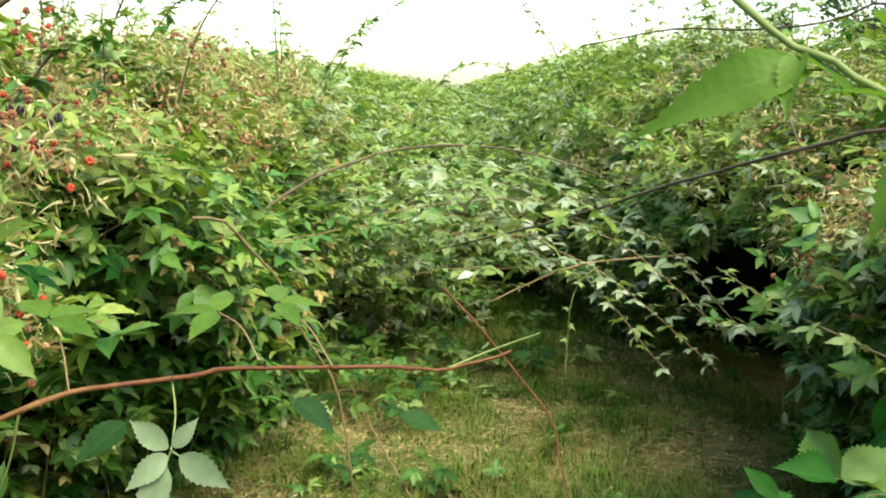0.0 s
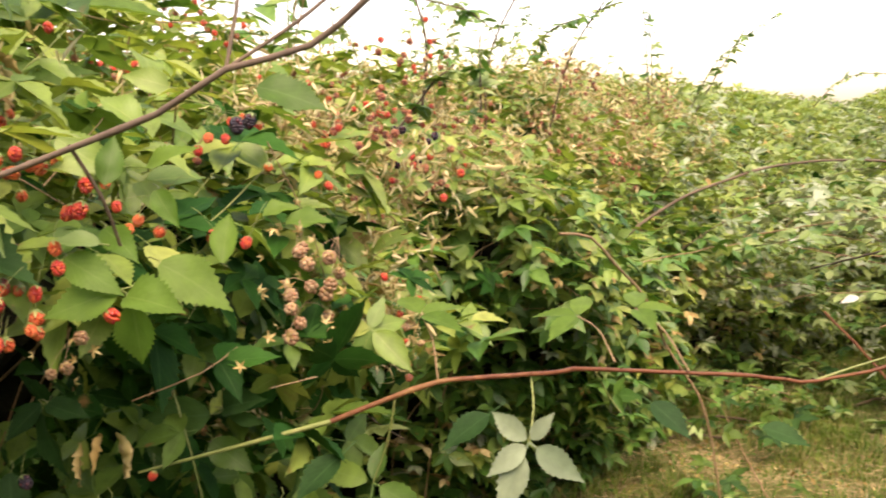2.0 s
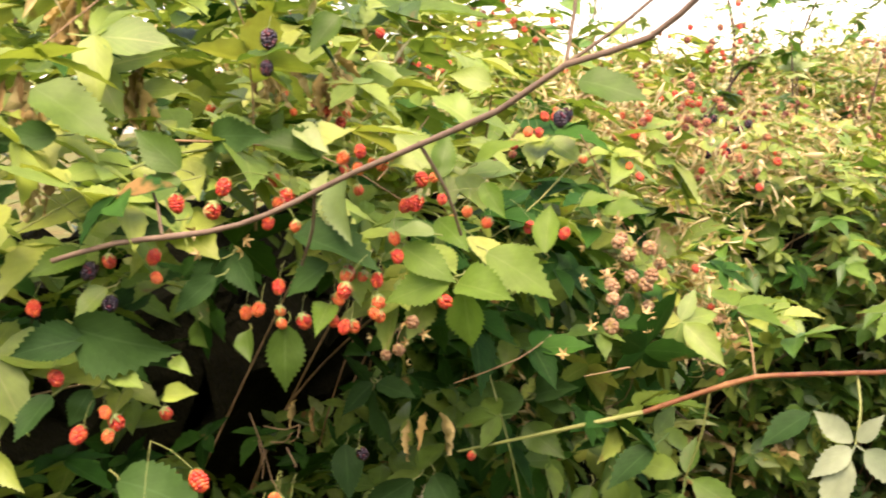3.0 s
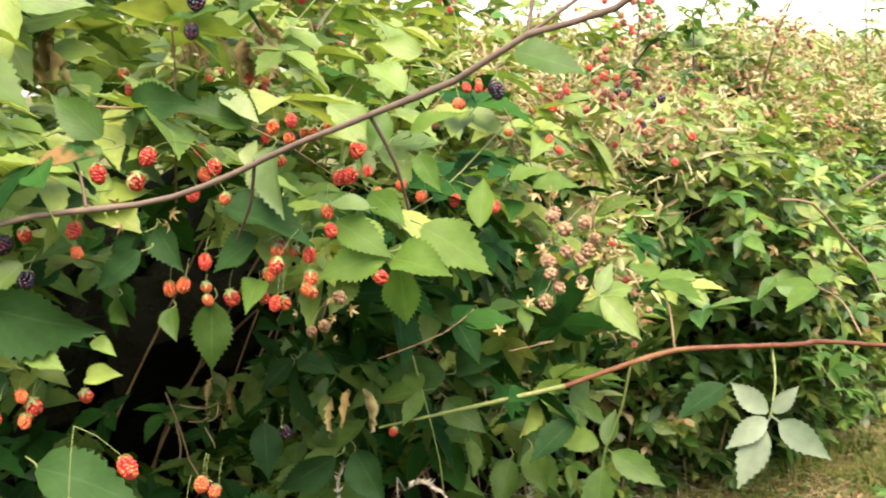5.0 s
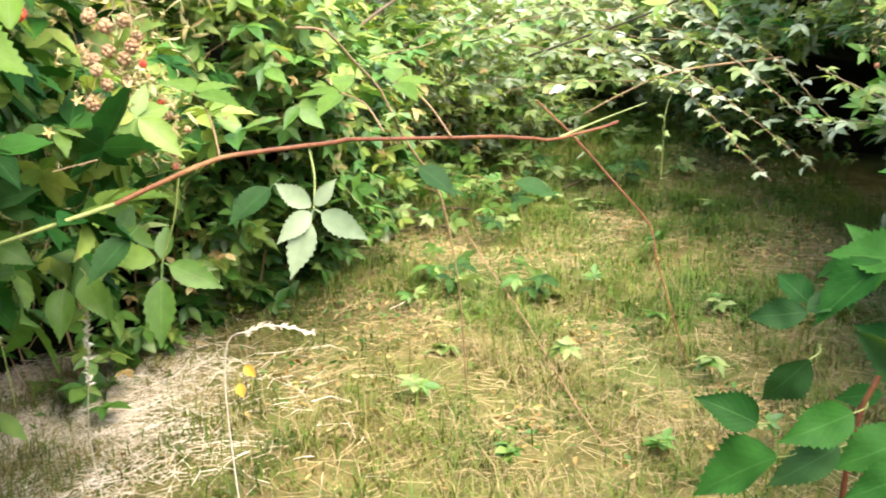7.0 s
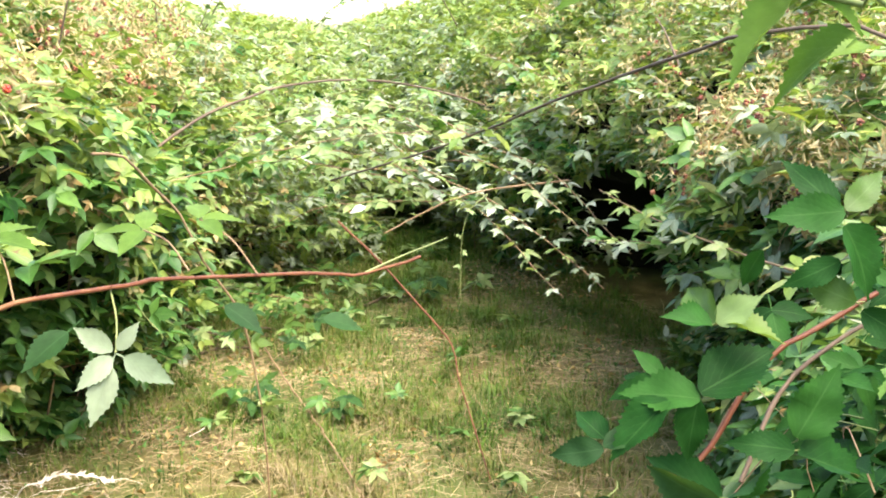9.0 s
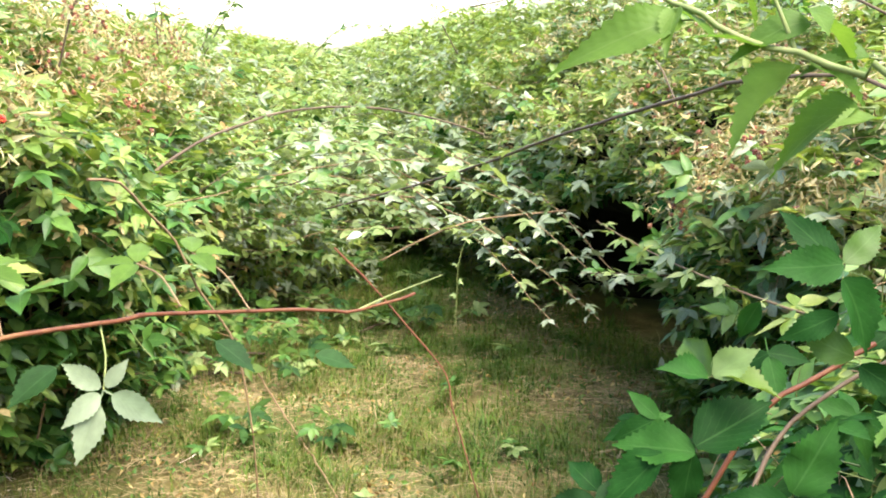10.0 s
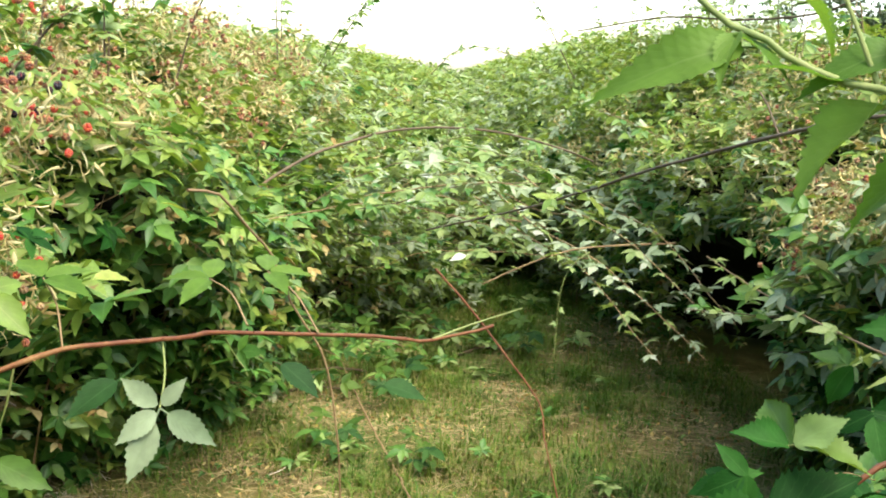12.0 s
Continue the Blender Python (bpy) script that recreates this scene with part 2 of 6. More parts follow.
def leaflet(length, width, stations, teeth, cup=0.10, curl=0.18, pleat=0.007, tip=0.42):
    """A toothed, pleated oval blade along +Y: verts, quads, uv."""
    v, f, uv = [], [], []
    cut = 0.085 if stations > 12 else 0.05
    for i in range(stations + 1):
        s = i / stations
        hump = math.sin(math.pi * (s + 0.01 * (1 - s)) ** 0.75)
        w = width * 0.5 * max(hump, 0.0) ** (0.75 if s < 0.4 else 1.3)
        if i == stations:
            w = 0.0
        if teeth and 0 < i < stations:
            w *= 1 + cut if i % 2 else 1 - cut * 0.8
        y = length * s
        z = -curl * length * s * s
        lift = 0.35 * pleat * length * (1 if i % 2 else -1) if teeth else 0.0
        back = -0.03 * length if (teeth and i % 2) else 0.0
        v += [(-w, y - back, z + cup * w * 2 + lift), (0, y, z), (w, y - back, z + cup * w * 2 + lift)]
        uv += [(s, 0), (s, 0.5), (s, 1)]
        if i:
            a, b = (i - 1) * 3, i * 3
            f += [(a, a + 1, b + 1, b), (a + 1, a + 2, b + 2, b + 1)]
    return np.array(v), np.array(f), np.array(uv)


def leaflet_low(length, width, cup=0.12, curl=0.2):
    """The same blade in a few faces, for leaves further off."""
    v, f, uv = [], [], []
    for i, (s, w) in enumerate(((0, 0.06), (0.24, 0.40), (0.56, 0.38), (1.0, 0.0))):
        y, z, w = length * s, -curl * length * s * s, w * width
        v += [(-w, y, z + cup * w * 2), (0, y, z), (w, y, z + cup * w * 2)]
        uv += [(s, 0), (s, 0.5), (s, 1)]
        if i:
            a, b = (i - 1) * 3, i * 3
            f += [(a, a + 1, b + 1, b), (a + 1, a + 2, b + 2, b + 1)]
    return np.array(v), np.array(f), np.array(uv)


def turn_z(v, deg, tilt=0.0):
    m = np.array(Euler((radians(tilt), 0, 0)).to_matrix())
    r = np.array(Euler((0, 0, radians(deg))).to_matrix())
    return v @ m.T @ r.T


def compound(parts):
    """Joins leaflets given as (verts, quads, uv, turn, tilt, offset)."""
    vs, fs, us, n = [], [], [], 0
    for v, f, u, deg, tilt, off in parts:
        w = turn_z(v, deg, tilt) + np.array(off)
        vs.append(w), fs.append(f + n), us.append(u)
        n += len(v)
    return np.concatenate(vs), np.concatenate(fs), np.concatenate(us)


def stalk_strip(length, width=0.0008):
    v = np.array([(-width, 0, 0), (width, 0, 0), (width, length, 0), (-width, length, 0)])
    return v, np.array([(0, 1, 2, 3)]), np.array([(0, 0.5)] * 4)


def leaf_shape(kind, size, fine, seed):
    r = np.random.default_rng(seed)

    def one(scale):
        ln, wd = size * scale * r.uniform(0.98, 1.18), size * scale * r.uniform(0.46, 0.62)
        if fine == 2:
            return leaflet(ln, wd, 20, True, r.uniform(0.04, 0.22), r.uniform(0.05, 0.36))
        if fine == 1:
            return leaflet(ln, wd, 5, False, r.uniform(0.06, 0.3), r.uniform(-0.06, 0.24))
        if fine == 3:
            return leaflet(ln, wd, 11, True, r.uniform(0.06, 0.28), r.uniform(-0.04, 0.24), 0.012)
        return leaflet_low(ln, wd, r.uniform(0.05, 0.3), r.uniform(-0.08, 0.25))

    stem = size * 0.45
    parts = [(*stalk_strip(stem), 0, 0, (0, 0, 0)), (*one(1.0), r.uniform(-8, 8), r.uniform(-12, 8), (0, stem, 0))]
    if kind == 1:
        return compound(parts)
    for sgn in (-1, 1):
        parts.append((*one(0.85), sgn * r.uniform(58, 78), r.uniform(-18, 10), (0, stem * 0.8, 0)))
    if kind == 5:
        for sgn in (-1, 1):
            parts.append((*one(0.62), sgn * r.uniform(110, 132), r.uniform(-18, 10), (0, stem * 0.75, 0)))
    return compound(parts)


def joined(name, shapes, picks, mats4, material):
    """One mesh out of many placed copies: picks chooses the shape, mats4 is (n, 4, 4)."""
    vs, fs, us, n = [], [], [], 0
    for k, (v, f, u) in enumerate(shapes):
        sel = mats4[picks == k]
        if not len(sel):
            continue
        w = np.einsum("nab,vb->nva", sel[:, :3, :3], v) + sel[:, None, :3, 3]
        vs.append(w.reshape(-1, 3))
        fs.append((f[None] + (np.arange(len(sel)) * len(v))[:, None, None]).reshape(-1, f.shape[1]) + n)
        us.append(np.tile(u, (len(sel), 1)))
        n += w.shape[0] * w.shape[1]
    return mesh_from(name, np.concatenate(vs), np.concatenate(fs), np.concatenate(us), (material,))


def frames(pos, normal, way, size):
    """Poses for leaves: z along the normal, y towards way."""
    n = normal / np.linalg.norm(normal, axis=1, keepdims=True)
    d = way - n * np.sum(way * n, axis=1, keepdims=True)
    d /= np.linalg.norm(d, axis=1, keepdims=True) + 1e-9
    m = np.zeros((len(pos), 4, 4))
    m[:, :3, 0], m[:, :3, 1], m[:, :3, 2] = np.cross(d, n) * size[:, None], d * size[:, None], n * size[:, None]
    m[:, :3, 3], m[:, 3, 3] = pos, 1
    return m


def smooth_line(pts, step):
    """A curve through the points, in even short steps."""
    p = np.array(pts, float)
    p = np.vstack([2 * p[0] - p[1], p, 2 * p[-1] - p[-2]])
    out = []
    for i in range(1, len(p) - 2):
        k = max(2, int(np.linalg.norm(p[i + 1] - p[i]) / step))
        for t in np.linspace(0, 1, k, endpoint=False):
            a, b, c, d = p[i - 1], p[i], p[i + 1], p[i + 2]
            out.append(0.5 * (2 * b + (c - a) * t + (2 * a - 5 * b + 4 * c - d) * t * t + (3 * b - a - 3 * c + d) * t ** 3))
    out.append(p[-2])
    return np.array(out)


def tube(line, r0, r1, sides=7, knots=0.0):
    n = len(line)
    tan = np.gradient(line, axis=0)
    tan /= np.linalg.norm(tan, axis=1, keepdims=True) + 1e-9
    ref = np.array((0.13, 0.21, 0.97)) if abs(tan[:, 2]).mean() < 0.9 else np.array((0.97, 0.2, 0.1))
    a = np.cross(tan, ref)
    a /= np.linalg.norm(a, axis=1, keepdims=True) + 1e-9
    b = np.cross(tan, a)
    rad = np.linspace(r0, r1, n) * (1 + knots * (np.arange(n) % 9 == 4))
    ang = np.arange(sides) * 2 * math.pi / sides
    v = line[:, None] + rad[:, None, None] * (np.cos(ang)[None, :, None] * a[:, None] + np.sin(ang)[None, :, None] * b[:, None])
    v = v.reshape(-1, 3)
    i, k = np.meshgrid(np.arange(n - 1), np.arange(sides), indexing="ij")
    k2 = (k + 1) % sides
    f = np.stack([i * sides + k, i * sides + k2, (i + 1) * sides + k2, (i + 1) * sides + k], -1).reshape(-1, 4)
    return v, f


def cane_mesh(name, pts, r0, r1, material, step=0.03, wobble=0.002, knots=0.18, sides=7):
    line = smooth_line(pts, step)
    line = line + rng.normal(0, wobble, line.shape) * np.linspace(0.3, 1, len(line))[:, None]
    v, f = tube(line, r0, r1, sides, knots)
    return mesh_from(name, v, f, None, (material,)), line


def thorn_mesh(name, line, radius, every, size, material):
    vs, fs, n = [], [], 0
    tan = np.gradient(line, axis=0)
    for i in range(1, len(line) - 1, every):
        t = tan[i] / np.linalg.norm(tan[i])
        side = np.cross(t, rng.normal(0, 1, 3))
        side /= np.linalg.norm(side)
        base = line[i] + side * radius * 0.7
        o = np.cross(t, side)
        vs += [base + t * size * 0.35, base - t * size * 0.35, base + o * size * 0.2, base - o * size * 0.2, base + side * size - t * size * 0.3]
        fs += [(n, n + 2, n + 4), (n + 2, n + 1, n + 4), (n + 1, n + 3, n + 4), (n + 3, n, n + 4)]
        n += 5
    return mesh_from(name, vs, np.array(fs), None, (material,), smooth=False)


# ---- ground ----
def ripple(x, y):
    return 0.025 * np.sin(2.1 * x + 0.7) * np.sin(1.3 * y) + 0.012 * np.sin(6.3 * x + 1.9 * y) * np.sin(5.1 * y - 2.2 * x + 1)


def build_ground():
    near_x, near_y = np.arange(-3.2, 3.21, 0.08), np.arange(-3.0, 12.01, 0.08)
    far = np.array([4, 6, 10, 18, 40, 90, 200, 450.0])
    xs = np.concatenate([-far[::-1], near_x, far])
    ys = np.concatenate([-far[::-1], near_y, far[1:] + 8])
    gx, gy = np.meshgrid(xs, ys, indexing="ij")
    fade = np.clip(1.3 - np.hypot(gx, gy - 4) / 12, 0, 1)
    gz = ripple(gx, gy) * fade
    v = np.stack([gx, gy, gz], -1).reshape(-1, 3)
    i, k = np.meshgrid(np.arange(len(xs) - 1), np.arange(len(ys) - 1), indexing="ij")
    n = len(ys)
    f = np.stack([i * n + k, (i + 1) * n + k, (i + 1) * n + k + 1, i * n + k + 1], -1).reshape(-1, 4)
    return tagged(new("ground", mesh_from("ground", v, f, None, (SOIL,))), "dry soil with straw and short grass", "ground", kind="structure")


build_ground()

# ---- bramble rows: cross-sections from the foot on the path's side over the top to the back ----
LEFT_BEHIND = [
    (-3.4, [(-1.3, 0), (-1.35, 0.15), (-1.4, 0.3), (-1.5, 0.4), (-1.6, 0.45), (-1.7, 0.48), (-1.9, 0.48), (-2.1, 0.42), (-2.3, 0.3), (-2.4, 0)]),
    (-2.0, [(-1.0, 0), (-0.9, 0.3), (-0.78, 0.6), (-0.7, 1.0), (-0.66, 1.3), (-0.9, 1.6), (-1.4, 1.8), (-2.0, 1.9), (-2.6, 1.5), (-2.8, 0)]),
    (0.1, [(-1.3, 0), (-1.2, 0.4), (-1.0, 0.8), (-0.82, 1.1), (-0.62, 1.32), (-0.8, 1.50), (-1.3, 1.60), (-1.9, 1.66), (-2.6, 1.5), (-2.9, 0)]),
    (0.5, [(-1.4, 0), (-1.25, 0.4), (-1.1, 0.78), (-1.2, 1.12), (-0.64, 1.33), (-0.8, 1.56), (-1.3, 1.66), (-1.9, 1.70), (-2.6, 1.5), (-2.9, 0)]),
]
LEFT_NEAR = [
    (0.9, [(-1.5, 0), (-1.3, 0.4), (-0.95, 0.8), (-0.72, 1.08), (-0.60, 1.34), (-0.80, 1.60), (-1.3, 1.70), (-1.9, 1.74), (-2.6, 1.5), (-2.9, 0)]),
    (1.5, [(-1.9, 0), (-1.85, 0.35), (-1.5, 0.75), (-0.92, 1.06), (-0.66, 1.30), (-0.86, 1.56), (-1.4, 1.66), (-1.9, 1.70), (-2.6, 1.5), (-2.9, 0)]),
    (2.3, [(-1.9, 0), (-1.86, 0.35), (-1.62, 0.7), (-1.26, 0.98), (-1.0, 1.2), (-1.12, 1.40), (-1.4, 1.56), (-1.9, 1.66), (-2.6, 1.5), (-2.9, 0)]),
    (3.0, [(-1.2, 0), (-1.12, 0.3), (-0.88, 0.6), (-0.68, 0.88), (-0.68, 1.1), (-0.95, 1.34), (-1.4, 1.50), (-1.9, 1.62), (-2.6, 1.5), (-2.9, 0)]),
]
LEFT_MIDDLE = [
    (3.4, [(-0.92, 0), (-0.9, 0.3), (-0.74, 0.55), (-0.62, 0.8), (-0.66, 1.02), (-0.97, 1.33), (-1.45, 1.42), (-1.95, 1.46), (-2.6, 1.4), (-2.9, 0)]),
    (4.0, [(-0.86, 0), (-0.84, 0.3), (-0.7, 0.6), (-0.55, 0.82), (-0.64, 1.0), (-1.0, 1.36), (-1.5, 1.44), (-2.0, 1.48), (-2.7, 1.4), (-3.0, 0)]),
    (4.65, [(-0.82, 0), (-0.78, 0.28), (-0.62, 0.5), (-0.48, 0.7), (-0.58, 0.95), (-1.05, 1.36), (-1.55, 1.47), (-2.05, 1.52), (-2.7, 1.4), (-3.0, 0)]),
    (5.3, [(-0.62, 0), (-0.58, 0.2), (-0.42, 0.42), (-0.38, 0.62), (-0.55, 0.9), (-1.1, 1.36), (-1.6, 1.50), (-2.1, 1.56), (-2.7, 1.4), (-3.0, 0)]),
    (6.1, [(0.02, 0), (0.02, 0.2), (0.0, 0.4), (-0.12, 0.62), (-0.5, 0.9), (-1.1, 1.36), (-1.62, 1.54), (-2.14, 1.60), (-2.7, 1.5), (-3.0, 0)]),
]
LEFT_FAR = [
    (7.6, [(0.38, 0), (0.36, 0.25), (0.28, 0.48), (0.05, 0.72), (-0.45, 0.92), (-1.1, 1.36), (-1.7, 1.58), (-2.2, 1.64), (-2.8, 1.5), (-3.1, 0)]),
    (12.0, [(0.5, 0), (0.45, 0.4), (0.3, 0.8), (0.0, 1.05), (-0.5, 1.22), (-1.2, 1.46), (-1.8, 1.64), (-2.3, 1.70), (-2.9, 1.5), (-3.2, 0)]),
    (34.0, [(0.6, 0), (0.55, 0.6), (0.5, 1.15), (0.4, 1.42), (-0.2, 1.5), (-0.9, 1.6), (-1.7, 1.66), (-2.3, 1.72), (-2.9, 1.5), (-3.2, 0)]),
]
LEFT = LEFT_BEHIND + LEFT_NEAR + LEFT_MIDDLE + LEFT_FAR
RIGHT_NEAR = [
    (-3.4, [(1.3, 0), (1.35, 0.15), (1.4, 0.3), (1.5, 0.4), (1.6, 0.45), (1.7, 0.48), (1.9, 0.48), (2.1, 0.42), (2.3, 0.3), (2.4, 0)]),
    # next two sections are out of view, raised to cast shade on the near clump
    (-2.0, [(1.0, 0), (0.9, 0.3), (0.82, 0.7), (0.78, 1.2), (0.85, 1.6), (1.1, 1.95), (1.5, 2.1), (2.0, 2.1), (2.6, 1.6), (2.8, 0)]),
    (0.25, [(1.0, 0), (0.85, 0.3), (0.76, 0.7), (0.72, 1.15), (0.8, 1.5), (1.1, 1.85), (1.5, 2.0), (2.0, 2.0), (2.6, 1.6), (2.8, 0)]),
    (0.8, [(0.9, 0), (0.78, 0.35), (0.66, 0.65), (0.62, 0.88), (0.68, 1.0), (0.9, 1.12), (1.3, 1.36), (1.9, 1.46), (2.6, 1.3), (2.8, 0)]),
]
RIGHT_MIDDLE = [
    (1.4, [(1.05, 0), (0.98, 0.35), (0.90, 0.65), (0.88, 0.86), (0.96, 1.02), (1.14, 1.18), (1.4, 1.44), (1.95, 1.58), (2.65, 1.3), (2.9, 0)]),
    (2.0, [(1.26, 0), (1.22, 0.35), (1.16, 0.65), (1.12, 0.86), (1.16, 1.04), (1.32, 1.22), (1.6, 1.42), (2.1, 1.52), (2.7, 1.3), (3.0, 0)]),
    (3.4, [(1.4, 0), (1.42, 0.3), (1.42, 0.55), (1.38, 0.8), (1.34, 1.0), (1.44, 1.26), (1.75, 1.5), (2.2, 1.6), (2.8, 1.4), (3.0, 0)]),
    (4.6, [(1.7, 0), (1.74, 0.3), (1.68, 0.55), (1.3, 0.78), (1.14, 0.98), (1.34, 1.30), (1.7, 1.52), (2.2, 1.62), (2.9, 1.5), (3.1, 0)]),
]
RIGHT_FAR = [
    (6.0, [(1.42, 0), (1.35, 0.3), (1.15, 0.5), (0.9, 0.68), (0.85, 0.9), (1.12, 1.32), (1.6, 1.64), (2.2, 1.74), (2.9, 1.5), (3.1, 0)]),
    (7.5, [(0.75, 0), (0.7, 0.2), (0.6, 0.4), (0.5, 0.6), (0.62, 0.85), (1.1, 1.38), (1.6, 1.72), (2.1, 1.86), (2.9, 1.5), (3.1, 0)]),
    (12.0, [(0.4, 0), (0.42, 0.4), (0.4, 0.7), (0.5, 0.95), (0.8, 1.2), (1.2, 1.58), (1.7, 1.86), (2.2, 1.94), (2.9, 1.5), (3.2, 0)]),
    (34.0, [(0.4, 0), (0.4, 0.6), (0.38, 1.2), (0.45, 1.42), (0.8, 1.52), (1.2, 1.64), (1.7, 1.85), (2.2, 1.95), (2.9, 1.5), (3.2, 0)]),
]
RIGHT = RIGHT_NEAR + RIGHT_MIDDLE + RIGHT_FAR


def row_surface(row, u, y, lump=1.0):
    """Point of a row's outer face: u from 0 (foot) to 9 (back)."""
    ys = np.array([r[0] for r in row])
    grid = np.array([r[1] for r in row])
    i = np.clip(np.searchsorted(ys, y) - 1, 0, len(ys) - 2)
    t = np.clip((y - ys[i]) / (ys[i + 1] - ys[i]), 0, 1)[:, None]
    k = np.clip(u.astype(int), 0, 8)
    s = (u - k)[:, None]
    a = grid[i, k] * (1 - s) + grid[i, k + 1] * s
    b = grid[i + 1, k] * (1 - s) + grid[i + 1, k + 1] * s
    p = a * (1 - t) + b * t
    bump = lump * (0.10 * np.sin(3.1 * y + 1.3 * u) + 0.075 * np.sin(7.3 * y - 2.1 * u + 1) + 0.04 * np.sin(12.7 * y + 3.7 * u + 2))
    return np.stack([p[:, 0], y, p[:, 1]], -1), bump


def row_normal(row, u, y):
    e = 0.05
    p0, _ = row_surface(row, np.clip(u - e, 0, 8.99), y)
    p1, _ = row_surface(row, np.clip(u + e, 0, 8.99), y)
    q0, _ = row_surface(row, u, y - 0.1)
    q1, _ = row_surface(row, u, y + 0.1)
    n = np.cross(p1 - p0, q1 - q0)
    n /= np.linalg.norm(n, axis=1, keepdims=True) + 1e-9
    side = 1.0 if row is LEFT else -1.0
    want = np.stack([np.full(len(u), side) * np.where(u < 6, 1, 0.2), np.zeros(len(u)), np.where(u > 3.5, 1.0, 0.1)], -1)
    flip = np.sign(np.sum(n * want, axis=1, keepdims=True))
    return n * np.where(flip == 0, 1, flip)


def sample(row, y0, y1, count, deep, u0=0.0, u1=7.6, gen=rng):
    """Leaf positions in a stretch of a row: even over the face, deep metres thick."""
    us, ys = gen.uniform(u0, u1, count * 4), gen.uniform(y0, y1, count * 4)
    e = 0.05
    p0, _ = row_surface(row, us, ys)
    p1, _ = row_surface(row, np.clip(us + e, 0, 8.99), ys)
    w = np.linalg.norm(p1 - p0, axis=1)
    keep = gen.uniform(0, w.max() * 0.9, len(us)) < w
    us, ys = us[keep][:count], ys[keep][:count]
    p, b = row_surface(row, us, ys)
    n = row_normal(row, us, ys)
    off = b - deep * gen.uniform(0, 1, len(us)) ** 1.3 + np.minimum(gen.exponential(0.03, len(us)), 0.16)
    return p + n * off[:, None], n, us, ys


def leaf_frames(p, n, spread, size, gen=rng):
    up = np.array((0, 0, 1.0))
    normal = n * 0.42 + up * 1.0 + gen.normal(0, spread * 0.95, p.shape)
    way = n * 0.7 + up * 0.05 + gen.normal(0, 0.75, p.shape)
    return frames(p, normal, way, size)


SHAPES_FINE = [leaf_shape(k, 0.072, 2, s) for k, s in ((3, 1), (3, 2), (5, 3), (3, 4), (1, 5), (5, 6))]
SHAPES_MID = [leaf_shape(k, 0.072, 1, s) for k, s in ((5, 11), (3, 12), (5, 13), (5, 14), (3, 15))]
SHAPES_NEAR = [leaf_shape(k, 0.072, 3, s) for k, s in ((5, 31), (3, 32), (5, 33), (3, 34), (3, 35))]
SHAPES_LOW = [leaf_shape(k, 0.076, 0, s) for k, s in ((5, 21), (3, 22), (5, 23), (3, 24))]
SHAPES_BACK = [leaf_shape(1, 0.076, 0, s) for s in (41, 42, 43)]
MESH_CACHE = {}


def leaf_mesh(k, material):
    key = (k, material.name)
    if key not in MESH_CACHE:
        v, f, u = SHAPES_FINE[k]
        MESH_CACHE[key] = mesh_from("leaf", v, f, u, (material,))
    return MESH_CACHE[key]


def near_mesh(k, material):
    key = (k, material.name, "near")
    if key not in MESH_CACHE:
        v, f, u = SHAPES_NEAR[k]
        MESH_CACHE[key] = mesh_from("leaf", v, f, u, (material,))
    return MESH_CACHE[key]


def in_hollow(p, hollow, grow=1.0):
    """True for points in a hollow: the space round a line (a, b, half height)."""
    a, b, r = np.array(hollow[0]), np.array(hollow[1]), hollow[2] * grow
    t = np.clip(((p - a) @ (b - a)) / np.dot(b - a, b - a), 0, 1)
    return np.linalg.norm(p - a - t[:, None] * (b - a), axis=1) < r


def shade_core(row, y0, y1, inset, hollow=None):
    """Near-black sheet for shade inside a bush: its section drawn in towards the middle."""
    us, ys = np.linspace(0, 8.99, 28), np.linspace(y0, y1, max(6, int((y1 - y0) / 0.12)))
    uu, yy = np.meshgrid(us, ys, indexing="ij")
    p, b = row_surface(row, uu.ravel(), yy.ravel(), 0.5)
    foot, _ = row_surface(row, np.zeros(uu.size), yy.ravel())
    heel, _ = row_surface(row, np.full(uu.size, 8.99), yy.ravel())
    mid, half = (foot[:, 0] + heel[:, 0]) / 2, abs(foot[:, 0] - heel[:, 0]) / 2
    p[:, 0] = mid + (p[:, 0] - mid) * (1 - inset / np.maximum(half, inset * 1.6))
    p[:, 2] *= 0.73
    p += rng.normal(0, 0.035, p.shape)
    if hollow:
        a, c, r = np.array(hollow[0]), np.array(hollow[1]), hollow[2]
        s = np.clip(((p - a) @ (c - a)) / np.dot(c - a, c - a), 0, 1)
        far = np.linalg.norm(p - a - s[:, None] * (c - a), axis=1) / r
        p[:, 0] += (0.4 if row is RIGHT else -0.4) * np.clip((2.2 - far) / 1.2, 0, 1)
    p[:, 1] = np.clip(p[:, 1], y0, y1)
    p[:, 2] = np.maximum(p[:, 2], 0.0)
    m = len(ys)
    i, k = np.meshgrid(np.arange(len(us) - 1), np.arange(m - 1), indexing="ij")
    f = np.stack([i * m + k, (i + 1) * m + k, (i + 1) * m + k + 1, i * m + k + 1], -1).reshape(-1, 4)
    return mesh_from("shade_core", p, f, None, (SHADE_CORE,), smooth=False)


